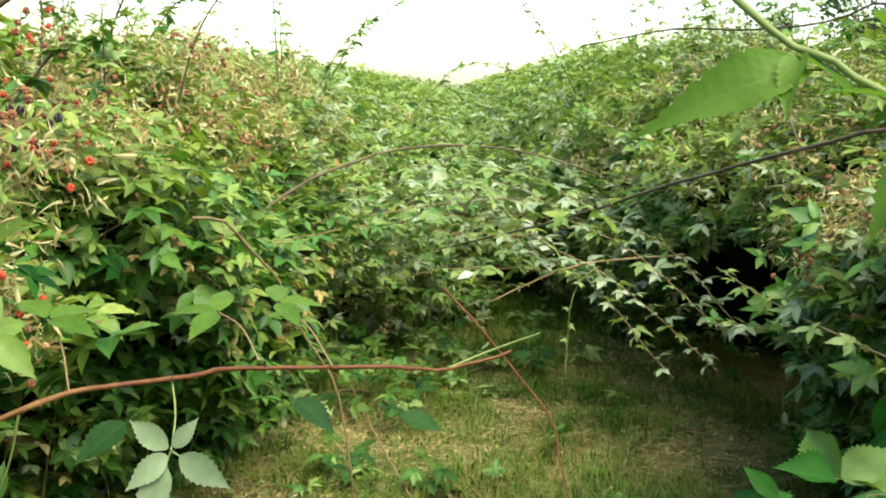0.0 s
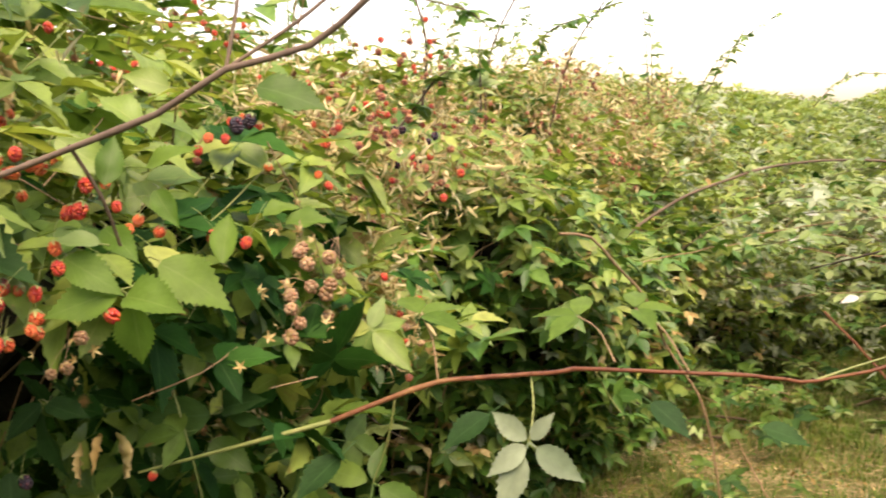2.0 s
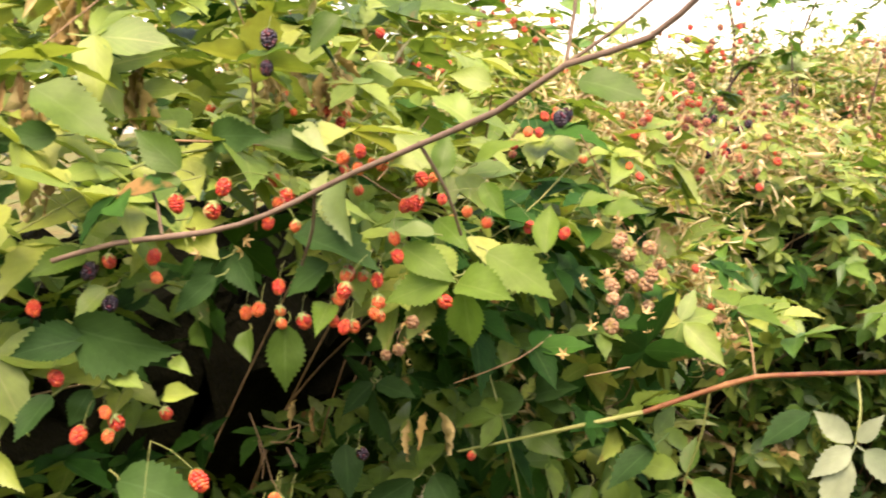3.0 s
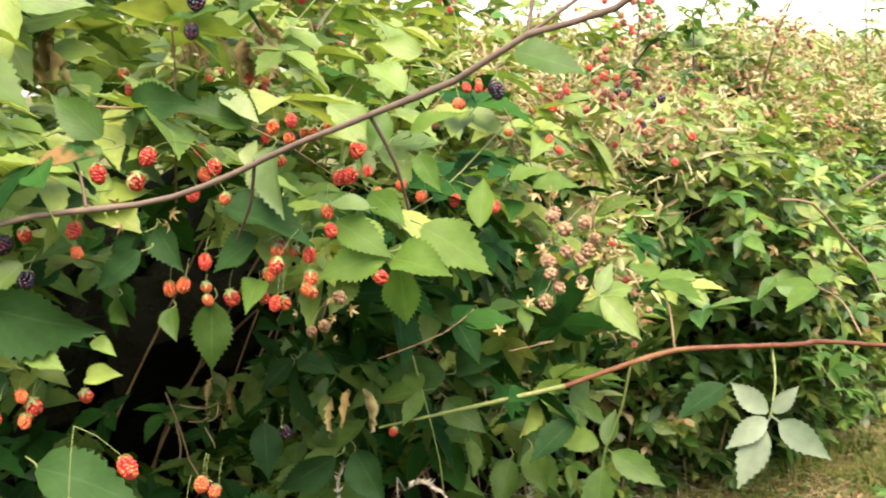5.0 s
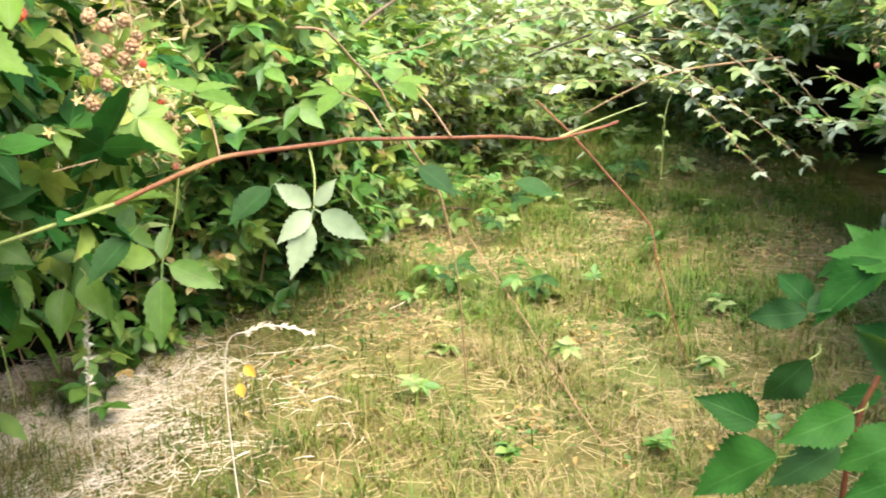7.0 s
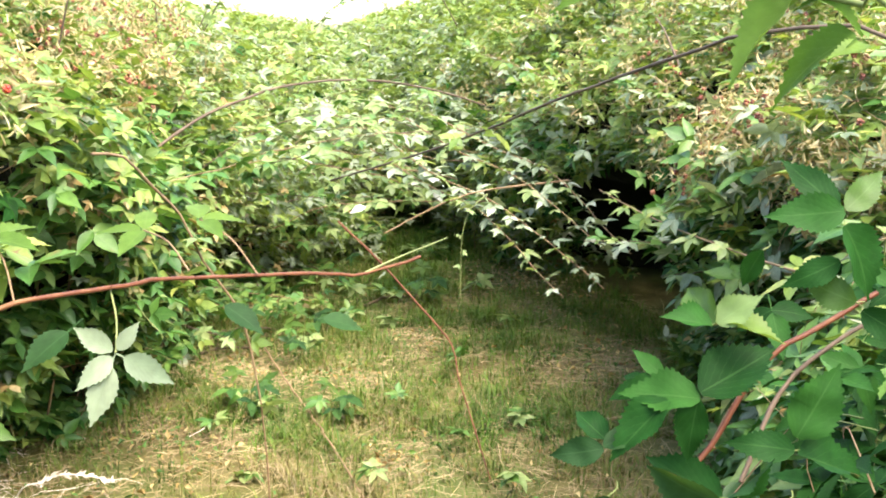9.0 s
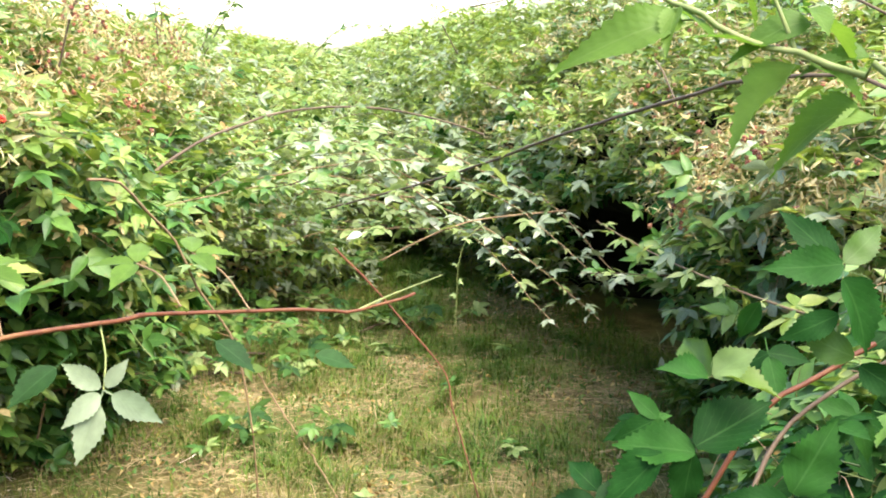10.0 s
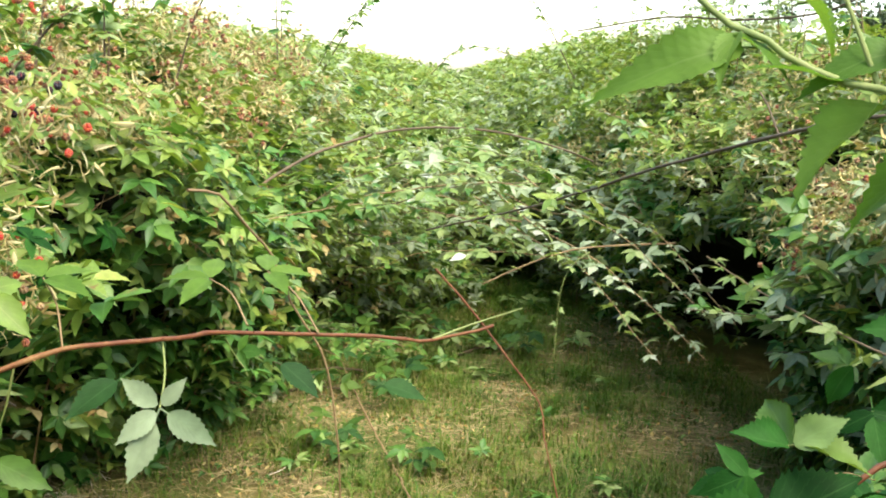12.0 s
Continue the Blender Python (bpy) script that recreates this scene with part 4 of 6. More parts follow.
RIGHT_REACH_CANE = [(1.08, 3.89, 0.85), (1.08, 3.58, 0.85), (1.05, 2.95, 0.88), (1.01, 2.21, 0.94), (0.99, 1.77, 0.99)]

# the red arching shoot over the path, with its hanging leaves
red = bramble_cane("red thorny bramble cane arching over the grass path", RED_CANE, 0.0030, 0.0022, CANE_RED)
tip_line = smooth_line([(-0.64, 0.83, 1.11), (-0.58, 0.86, 1.125), (-0.52, 0.89, 1.14), (-0.46, 0.92, 1.155)], 0.02)
under("tip", mesh_from("tip", *tube(tip_line, 0.0014, 0.0030), None, (CANE_GREEN,)), red, "green young tip of the cane")
end_line = smooth_line([(0.02, 1.26, 1.15), (0.07, 1.29, 1.165), (0.14, 1.32, 1.185)], 0.02)
under("side_shoot", mesh_from("side_shoot", *tube(end_line, 0.0018, 0.0008), None, (CANE_GREEN,)), red, "thin green side shoot")


def star_leaf(name, spec, material, stations=16, tilts=(-6, -1, 4)):
    """A leaf whose leaflets (degrees, length, stalk) all start from one point."""
    parts = []
    for k, (deg, ln, stalk) in enumerate(spec):
        v, f, u = leaflet(ln, ln * 0.46, stations, True, 0.16, 0.10)
        a = radians(deg)
        parts.append((v, f, u, deg, tilts[k % len(tilts)], (-math.sin(a) * stalk, math.cos(a) * stalk, 0)))
        if stalk > 0.008:
            parts.append((*stalk_strip(stalk, 0.0009), deg, 0, (0, 0, 0)))
    v, f, u = compound(parts)
    return mesh_from(name, v, f, u, (material,))


def petiole(parent, a, b, r=0.0011, material=None, sag=0.0):
    mid = (np.array(a) + np.array(b)) / 2 + np.array((0.004, 0, -sag))
    v, f = tube(smooth_line([a, mid, b], 0.012), r * 1.2, r, 6)
    return under("leaf_stalk", mesh_from("leaf_stalk", v, f, None, (material or CANE_GREEN,)), parent)


def blades_on(parent, spots, material, tilt=(0.45, -0.65, 0.55), seed=1, arc=0.13, wide=(0.44, 0.62)):
    """Single leaflets given by base and tip."""
    gen = np.random.default_rng(seed)
    for x0, y0, z0, x1, y1, z1 in spots:
        a, way = np.array((x0, y0, z0)), np.array((x1 - x0, y1 - y0, z1 - z0))
        ln = float(np.linalg.norm(way))
        v, f, u = leaflet(ln, ln * gen.uniform(*wide), 26, True, gen.uniform(0.08, 0.42), gen.uniform(0.3, 1.6) * arc, 0.002)
        wave = np.sin(u[:, 0] * gen.uniform(7, 13) + gen.uniform(0, 6) + 2 * np.sign(v[:, 0]))
        v[:, 2] += 0.16 * np.abs(v[:, 0]) * wave
        v[:, 0] += ln * gen.normal(0, 0.06) * u[:, 0] ** 2
        under("leaf", mesh_from("leaf", v, f, u, (material,)), parent, m=pose_leaf(a, way, np.array(tilt) + gen.normal(0, 0.36, 3), 1.0))
        root = a - way * 0.16 + np.array((-0.006 if a[0] < 0 else 0.006, 0.010, 0.0))
        petiole(parent, tuple(root), tuple(a), 0.0005, CANE_GREEN)


WL = (-0.262, 0.99, 1.13)
petiole(red, (-0.275, 1.045, 1.188), WL)
under("leaf", star_leaf("leaf", [(-18, 0.067, 0.016), (60, 0.062, 0.011), (143, 0.038, 0.004), (-123, 0.052, 0.004), (-45, 0.052, 0.006)], WHITE, 18, (6, 16, 12, -12, 18)), red, "pale underside of a five-fingered leaf", pose_leaf(WL, (0.02, -0.45, -1), (0.15, -1, 0.35), 1.0))
TF = (-0.433, 0.965, 1.075)
petiole(red, (-0.40, 0.955, 1.175), TF)
under("leaf", star_leaf("leaf", [(0, 0.076, 0.022), (66, 0.066, 0.010), (-100, 0.064, 0.008), (178, 0.045, 0.004)], LUSH), red, "fresh green hanging leaf", pose_leaf(TF, (0.02, -0.3, -1), (0.1, -0.8, 0.55), 1.0))
for a, b, wy in (((-0.36, 0.98, 1.19), (-0.395, 1.02, 1.255), (0.3, 0.4, 0.1)), ((-0.20, 1.14, 1.185), (-0.27, 1.25, 1.215), (-0.9, 0.1, 0.05)), ((-0.12, 1.18, 1.17), (-0.20, 1.27, 1.225), (0.8, 0.3, 0.1))):
    petiole(red, a, b, 0.0010, CANE_TAN, -0.01)
    under("leaf", star_leaf("leaf", [(0, 0.062, 0.004), (78, 0.066, 0.004), (-80, 0.064, 0.004)], SUNLIT), red, "fresh green leaf held level", pose_leaf(b, wy, (0.05, -0.25, 1), 1.0))
for at, wy, sz in (((-0.31, 1.06, 1.15), (-0.4, -0.3, -0.6), 0.8), ((-0.18, 1.16, 1.145), (0.6, -0.2, -0.3), 0.75), ((-0.06, 1.22, 1.10), (0.9, 0.1, -0.2), 0.7), ((-0.44, 0.94, 1.13), (-0.3, -0.3, -0.7), 0.8)):
    hero_leaf(red, at, wy, (0.1, -0.5, 0.8), sz, MATURE_SHADED, 4)

# the grey-brown cane over the berries
top = bramble_cane("grey-brown bare bramble cane slanting over the berries", TOP_CANE, 0.0018, 0.0016, CANE_GREY, thorns=False, wobble=0.0002)
for a, b in (((-0.24, 0.40, 1.50), (-0.255, 0.44, 1.58)), ((-0.24, 0.40, 1.50), (-0.205, 0.46, 1.545)), ((-0.33, 0.395, 1.465), (-0.33, 0.43, 1.41)), ((-0.40, 0.385, 1.44), (-0.44, 0.41, 1.39)), ((-0.50, 0.352, 1.415), (-0.535, 0.37, 1.45))):
    petiole(top, a, b, 0.0009, CANE_BROWN)

# canes over the far end of the path
bramble_cane("brown bramble cane arching over the far thicket", ARCH_CANE, 0.0064, 0.004, CANE_BROWN, (FRESH, LEAF), 7, 1.1, False, 0.3, seed=3)
bramble_cane("reddish bramble cane drooping to the grass", DROOP_CANE + [(-0.22, 2.74, 0.4), (-0.2, 2.76, 0.02)], 0.0036, 0.0026, CANE_TAN, (LEAF, FRESH), 5, 0.95, False, 0.1, seed=4)
bramble_cane("long thin dark bramble cane leaning across the path", LONG_CANE[::-1], 0.0021, 0.0028, CANE_BROWN, (FRESH, YOUNG), 7, 0.75, False, 0.45, seed=5)
bramble_cane("reddish dead cane slanting down to the grass", BLADE_CANE[::-1], 0.0022, 0.0052, CANE_RED, (LEAF, PALE), 3, 0.7, False, 0.7, seed=6)
bramble_cane("tan dry cane lying on the thicket", TAN_CANE, 0.006, 0.004, CANE_TAN, (PALE, FRESH), 4, 1.0, False, 0.1, seed=7)
bramble_cane("thin tan cane reaching out of the thicket", SIDE_CANE[::-1], 0.005, 0.003, CANE_TAN, (FRESH, PALE), 4, 0.9, False, 0.1, seed=8)
bramble_cane("thin reddish shoot with fresh leaves", RIGHT_REACH_CANE[::-1], 0.0032, 0.002, CANE_TAN, (FRESH, FRESH, YOUNG), 16, 1.0, False, 0.05, seed=9)
SILVER = [(0.30, 5.16, 0.92), (0.50, 4.82, 0.79), (0.72, 4.48, 0.72), (0.88, 4.22, 0.62), (0.99, 3.97, 0.54), (1.09, 3.81, 0.46)]
bramble_cane("thin green shoot hanging over the path", [(0.66, 4.12, 0.80), (0.58, 4.09, 0.74), (0.544, 4.07, 0.63), (0.538, 4.05, 0.51), (0.531, 4.01, 0.38)], 0.003, 0.0015, CANE_GREEN, (FRESH,), 4, 0.5, False, 0.3, False, seed=19)
for k, (dx, dy, dz) in enumerate(((0, 0, 0), (0.10, 0.12, 0.10), (-0.10, 0.05, -0.05), (0.22, 0.1, 0.12))):
    bramble_cane("drooping bramble shoot with pale silvery leaves", [(x + dx + 0.03 * k * math.sin(3 * y), y + dy, max(z + dz, 0.04)) for x, y, z in SILVER], 0.0035, 0.0018, CANE_TAN, (PALE, FRESH, WHITE, PALE), 28, 1.15, False, 0.02, seed=20 + k, droop=0.6)

pale_tuft = bramble_cane("pale leaf backs turned up among the thicket", [(0.9, 5.6, 0.75), (0.6, 6.05, 0.72), (0.2, 6.0, 0.9), (-0.2, 6.0, 0.85)], 0.003, 0.002, CANE_TAN, (PALE, FRESH), 10, 1.2, False, seed=31)
SILVER_BACK = leaf_material("silvery_leaf_back", [(0.0, (0.42, 0.47, 0.38)), (1.0, (0.58, 0.61, 0.53))], (0.45, 0.5, 0.38), 0.2, 0.6, spot_at=0.75, clear=0.3)
for at, wy in (((0.02, 5.59, 0.91), (-0.5, -0.2, 0.5)), ((0.43, 5.14, 0.8), (0.2, -0.2, 0.8)), ((0.42, 5.13, 0.75), (-0.6, -0.2, 0.3)), ((0.48, 4.9, 0.71), (0.5, -0.3, -0.5)), ((0.47, 5.02, 0.74), (0.7, -0.2, 0.1)), ((0.2, 4.88, 0.63), (-0.5, -0.2, -0.3)), ((-0.18, 5.57, 0.81), (0.6, -0.2, -0.4))):
    hero_leaf(pale_tuft, at, wy, (0.1, -0.5, 0.8), 1.05, SILVER_BACK, 4)
# the near clump beside the path
right = bramble_cane("thick reddish-brown bramble cane among large leaves", RIGHT_CANE, 0.0034, 0.0028, CANE_RED)
bramble_cane("thin grey bramble cane among large leaves", RIGHT_SIDE_CANE, 0.0028, 0.0024, CANE_BROWN)
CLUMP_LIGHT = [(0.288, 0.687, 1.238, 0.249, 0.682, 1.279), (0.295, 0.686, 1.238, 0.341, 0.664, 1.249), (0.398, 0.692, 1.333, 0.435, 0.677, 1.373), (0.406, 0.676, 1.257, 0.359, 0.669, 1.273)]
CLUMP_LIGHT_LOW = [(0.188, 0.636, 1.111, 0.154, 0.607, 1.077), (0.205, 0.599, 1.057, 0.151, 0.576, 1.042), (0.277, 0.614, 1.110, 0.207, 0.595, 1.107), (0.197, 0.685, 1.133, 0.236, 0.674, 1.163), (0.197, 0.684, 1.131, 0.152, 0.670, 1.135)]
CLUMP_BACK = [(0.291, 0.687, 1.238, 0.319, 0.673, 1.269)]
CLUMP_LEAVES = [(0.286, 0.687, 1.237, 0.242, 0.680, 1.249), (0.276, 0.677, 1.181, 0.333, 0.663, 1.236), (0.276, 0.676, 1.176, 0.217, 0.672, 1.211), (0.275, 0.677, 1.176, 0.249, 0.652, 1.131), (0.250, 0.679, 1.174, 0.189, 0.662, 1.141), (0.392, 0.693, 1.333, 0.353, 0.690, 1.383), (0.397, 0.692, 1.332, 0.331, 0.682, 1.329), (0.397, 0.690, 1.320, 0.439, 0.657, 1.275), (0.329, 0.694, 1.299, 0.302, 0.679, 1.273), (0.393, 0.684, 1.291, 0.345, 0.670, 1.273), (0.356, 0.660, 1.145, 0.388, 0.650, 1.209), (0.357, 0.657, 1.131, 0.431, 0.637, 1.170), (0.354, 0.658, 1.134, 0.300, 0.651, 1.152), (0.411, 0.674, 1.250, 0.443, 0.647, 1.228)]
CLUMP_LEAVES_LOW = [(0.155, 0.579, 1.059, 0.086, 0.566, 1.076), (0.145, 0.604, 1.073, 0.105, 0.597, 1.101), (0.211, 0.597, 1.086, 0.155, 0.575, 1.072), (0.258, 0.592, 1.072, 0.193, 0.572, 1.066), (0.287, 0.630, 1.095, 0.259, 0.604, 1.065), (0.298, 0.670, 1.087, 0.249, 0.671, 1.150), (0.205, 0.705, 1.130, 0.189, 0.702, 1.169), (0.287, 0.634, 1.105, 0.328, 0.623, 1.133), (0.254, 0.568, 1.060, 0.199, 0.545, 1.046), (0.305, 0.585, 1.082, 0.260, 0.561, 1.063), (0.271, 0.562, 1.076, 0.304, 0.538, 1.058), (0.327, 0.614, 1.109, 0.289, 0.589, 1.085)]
# light and shade on the clump set by leaf colour, DEEP the shaded ones
for spots, material, seed in ((CLUMP_LIGHT, LUSH, 61), (CLUMP_LIGHT_LOW, MATURE_SHADED, 68), (CLUMP_BACK, FRESH, 64), (CLUMP_LEAVES, DEEP, 63), (CLUMP_LEAVES_LOW, DEEP, 66)):
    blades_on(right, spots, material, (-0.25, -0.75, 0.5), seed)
grass_blade = cane_mesh("side_shoot", [(0.279, 0.632, 1.100), (0.296, 0.629, 1.092), (0.326, 0.623, 1.071), (0.357, 0.614, 1.041)], 0.0016, 0.0008, CANE_GREEN)[0]
under("side_shoot", grass_blade, right, "slender pale green shoot")

# leaves behind the clump, all in the darkest green to paint its shade
gen_c = np.random.default_rng(77)
for _ in range(46):
    z = gen_c.uniform(0.45, 1.14)
    x0 = 0.40 + max(0.0, z - 1.0) * 0.9 + max(0.0, 0.9 - z) * 0.4
    x, y = x0 + 0.45 * gen_c.uniform(0, 1) ** 1.2, gen_c.uniform(1.0, 1.35)
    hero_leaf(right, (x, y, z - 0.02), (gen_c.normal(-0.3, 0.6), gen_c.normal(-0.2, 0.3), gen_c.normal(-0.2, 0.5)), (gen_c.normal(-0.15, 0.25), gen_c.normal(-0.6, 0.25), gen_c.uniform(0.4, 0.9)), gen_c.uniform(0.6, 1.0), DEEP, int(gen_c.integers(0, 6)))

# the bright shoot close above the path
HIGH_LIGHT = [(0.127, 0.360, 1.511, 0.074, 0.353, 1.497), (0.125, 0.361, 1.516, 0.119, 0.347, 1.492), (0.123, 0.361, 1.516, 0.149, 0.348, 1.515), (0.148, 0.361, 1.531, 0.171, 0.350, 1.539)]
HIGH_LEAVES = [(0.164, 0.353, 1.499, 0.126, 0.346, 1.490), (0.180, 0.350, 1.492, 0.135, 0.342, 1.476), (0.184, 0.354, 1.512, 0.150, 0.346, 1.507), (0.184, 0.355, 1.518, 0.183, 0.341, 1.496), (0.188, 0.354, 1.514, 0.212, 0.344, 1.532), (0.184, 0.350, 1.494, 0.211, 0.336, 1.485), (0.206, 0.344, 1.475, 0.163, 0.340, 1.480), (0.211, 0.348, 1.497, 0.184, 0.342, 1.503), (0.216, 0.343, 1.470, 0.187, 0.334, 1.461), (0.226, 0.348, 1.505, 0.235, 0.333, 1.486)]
HIGH_CANE = [(0.096, 0.391, 1.548), (0.109, 0.376, 1.533), (0.124, 0.367, 1.520), (0.135, 0.359, 1.514), (0.154, 0.356, 1.504), (0.174, 0.342, 1.498), (0.198, 0.327, 1.489), (0.219, 0.313, 1.479), (0.420, 0.300, 1.300), (0.660, 0.300, 1.100)]
HIGH_FORK = [(0.160, 0.356, 1.536), (0.169, 0.351, 1.515), (0.176, 0.347, 1.498)]
high = bramble_cane("bright green bramble shoot hanging close above the path", HIGH_CANE[::-1], 0.0022, 0.0013, CANE_GREEN, thorns=False)
under("side_shoot", mesh_from("side_shoot", *tube(smooth_line(HIGH_FORK, 0.02), 0.0008, 0.0012), None, (CANE_GREEN,)), high, "thin green side shoot")
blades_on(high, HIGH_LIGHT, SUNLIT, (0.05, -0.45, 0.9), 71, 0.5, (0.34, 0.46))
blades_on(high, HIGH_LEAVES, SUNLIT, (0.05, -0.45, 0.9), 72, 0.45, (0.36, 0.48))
bramble_cane("thin dark bare cane crossing the sky", [(0.30, 2.25, 1.60), (0.463, 2.111, 1.633), (0.557, 1.986, 1.627), (0.635, 1.858, 1.629), (0.670, 1.739, 1.641), (0.726, 1.608, 1.65), (0.95, 1.4, 1.5), (1.1, 1.3, 1.2)], 0.0016, 0.003, CANE_BROWN, thorns=False, fine=False)
twig_cane = bramble_cane("short dark side twig on the long cane", [(0.404, 1.137, 1.437), (0.399, 1.160, 1.464), (0.388, 1.186, 1.495)], 0.0014, 0.001, CANE_BROWN, thorns=False)

# ---- shoots that stand or hang out of the rows ----
def shoots(row, spans, seed, text, mats, u_lo, u_hi, out, rise, length, leaves, size, fine=False):
    gen = np.random.default_rng(seed)
    for y0, y1, n in spans:
        for _ in range(n):
            y, u = gen.uniform(y0, y1), gen.uniform(u_lo, u_hi)
            p, b = row_surface(row, np.array([u]), np.array([y]))
            nrm = row_normal(row, np.array([u]), np.array([y]))[0]
            a = p[0] - nrm * 0.12
            ln = length * gen.uniform(0.6, 1.3)
            side = np.array((gen.normal(0, 0.35), gen.normal(0, 0.5), 0))
            d = nrm * out + side
            m1 = a + d * ln * 0.45 + np.array((0, 0, rise * ln * 0.6))
            m2 = a + d * ln * 0.95 + np.array((0, 0, rise * ln * gen.uniform(0.55, 1.0)))
            m1[2], m2[2] = max(m1[2], 0.1), max(m2[2], 0.06)
            if in_hollow(np.array([a, m1, m2]), RIGHT_HOLLOW, 1.35).any():
                continue
            bramble_cane(text, [a, m1, m2], 0.0032, 0.0014, (CANE_GREEN, CANE_TAN, CANE_BROWN)[int(gen.integers(0, 3))], mats, leaves, size, fine, 0.2, False, "bramble_shoot", "bramble shoots", 0.002, 0.3, int(gen.integers(1, 9999)))


UP = "thin leafy bramble shoot standing above the thicket"
OUT = "leafy bramble shoot hanging over the path"
shoots(LEFT, ((0.4, 2.2, 5), (2.2, 5, 9), (5, 9, 12), (9, 16, 10)), 41, UP, (YOUNG, LEAF, FRESH), 5.9, 7.4, 0.3, 0.9, 0.5, 11, 0.85)
shoots(RIGHT, ((3, 5, 7), (5, 9, 16), (9, 16, 12)), 42, UP, (FRESH, LEAF, PALE), 5.9, 7.4, 0.3, 1.0, 0.65, 13, 1.0)
shoots(LEFT, ((1.5, 3, 10), (3, 5, 15), (5, 8, 14)), 43, OUT, (LEAF, FRESH, LEAF), 1.8, 5.0, 0.9, 0.1, 0.48, 11, 1.3)
shoots(RIGHT, ((1.4, 3.5, 6), (3.5, 6, 14), (6, 9, 12)), 44, OUT, (FRESH, PALE, LEAF), 2.5, 5.2, 0.9, 0.1, 0.42, 12, 1.15)
shoots(LEFT, ((6.5, 10, 8),), 45, OUT, (FRESH, LEAF, PALE), 1.5, 4.5, 0.8, 0.5, 0.45, 10, 0.95)
shoots(LEFT, ((2.4, 4.0, 5), (4.0, 7.0, 6)), 48, UP, (LEAF, LEAF, FRESH), 5.8, 7.0, 0.35, 1.5, 0.8, 9, 0.95)
shoots(RIGHT, ((3.6, 6.0, 6), (6.0, 9.0, 7)), 49, UP, (LEAF, FRESH, PALE), 5.4, 7.0, 0.35, 1.3, 0.75, 9, 1.0)
shoots(LEFT, ((3.2, 5.0, 12), (5.0, 6.6, 12)), 50, "low leafy bramble shoot creeping onto the grass", (FRESH, LEAF, LEAF), 0.3, 1.6, 0.9, 0.15, 0.50, 10, 1.1)
gen_t = np.random.default_rng(88)
for k in range(24):
    y = gen_t.uniform(4.9, 8.2)
    a = np.array((gen_t.uniform(-0.9, -0.4), y, gen_t.uniform(0.5, 0.95)))
    b = np.array((gen_t.uniform(0.5, 1.2), y + gen_t.normal(0.2, 0.5), gen_t.uniform(0.45, 1.0)))
    m = a * 0.5 + b * 0.5 + np.array((gen_t.normal(0, 0.1), 0, gen_t.uniform(-0.12, 0.28)))
    if k % 2:
        a, b = b, a
    end = a + (b - a) * gen_t.uniform(0.6, 1.0)
    end[2] = max(end[2] - 0.1, 0.15)
    bramble_cane("thin bramble cane with pale leaves fallen across the path", [a, m, end], 0.0034, 0.002, (CANE_TAN, CANE_GREEN, CANE_BROWN)[k % 3], (FRESH, PALE, LEAF, FRESH), 20, 1.3, False, 0.05, False, "bramble_shoot", "bramble shoots", 0.003, 0.4, 300 + k)
shoots(LEFT, ((6.2, 8.5, 12),), 46, "low leafy bramble shoot creeping over the end of the path", (FRESH, PALE, YOUNG), 0.3, 2.0, 0.8, 0.35, 0.4, 12, 1.2)
shoots(RIGHT, ((5.6, 8.0, 14),), 47, "low leafy bramble shoot creeping over the end of the path", (FRESH, PALE, YOUNG), 0.3, 2.2, 0.8, 0.35, 0.4, 12, 1.2)
for k, pts in enumerate(([(-0.94, 5.91, 1.50), (-0.96, 5.90, 1.86), (-0.99, 5.85, 2.3)], [(-0.75, 6.5, 1.45), (-0.62, 6.48, 1.68), (-0.45, 6.4, 1.95)], [(0.9, 7.0, 1.5), (0.65, 6.95, 1.9), (0.35, 6.9, 2.25)], [(-1.0, 3.1, 1.4), (-0.96, 3.03, 1.65), (-0.8, 2.95, 1.9)], [(-1.0, 3.9, 1.4), (-0.9, 3.87, 1.7), (-0.7, 3.8, 1.95)], [(-0.95, 2.4, 1.4), (-0.93, 2.42, 1.65), (-0.98, 2.4, 1.85)])):
    bramble_cane(UP, pts, 0.0042, 0.0025, CANE_BROWN, (LEAF, FRESH), 0 if k == 0 else 11, 1.0 if k < 3 else 0.5, False, 0.3, False, "bramble_shoot", "bramble shoots", seed=60 + k)


SKY_SHOOTS = (
    [(-0.73, 6.13, 1.48), (-0.61, 6.14, 1.71), (-0.46, 6.05, 1.84), (-0.20, 5.95, 2.02)],
    [(-1.29, 3.09, 1.86), (-1.13, 3.16, 1.82), (-0.98, 3.11, 1.74), (-0.93, 3.13, 1.63)],
    [(-1.13, 4.01, 1.65), (-1.03, 4.03, 1.79), (-0.86, 3.96, 1.84), (-0.72, 3.89, 1.88)],
    [(-0.86, 5.51, 1.60), (-0.87, 5.49, 1.87), (-0.91, 5.46, 2.13)],
    [(-0.08, 7.48, 1.47), (0.10, 7.38, 1.65), (0.35, 7.17, 1.67), (0.58, 6.96, 1.59)],
    [(-0.89, 2.73, 1.48), (-0.89, 2.73, 1.60), (-0.89, 2.72, 1.69)],
    [(-0.84, 2.00, 1.44), (-0.76, 2.03, 1.54), (-0.72, 2.04, 1.58)])
for k, pts in enumerate(SKY_SHOOTS):
    bramble_cane("thin leafy bramble shoot arching against the sky", pts, 0.0032, 0.0016, CANE_BROWN, (LEAF, FRESH, LEAF), 16, 0.85, False, 0.1, False, "bramble_shoot", "bramble shoots", 0.004, 0.3, 140 + k)


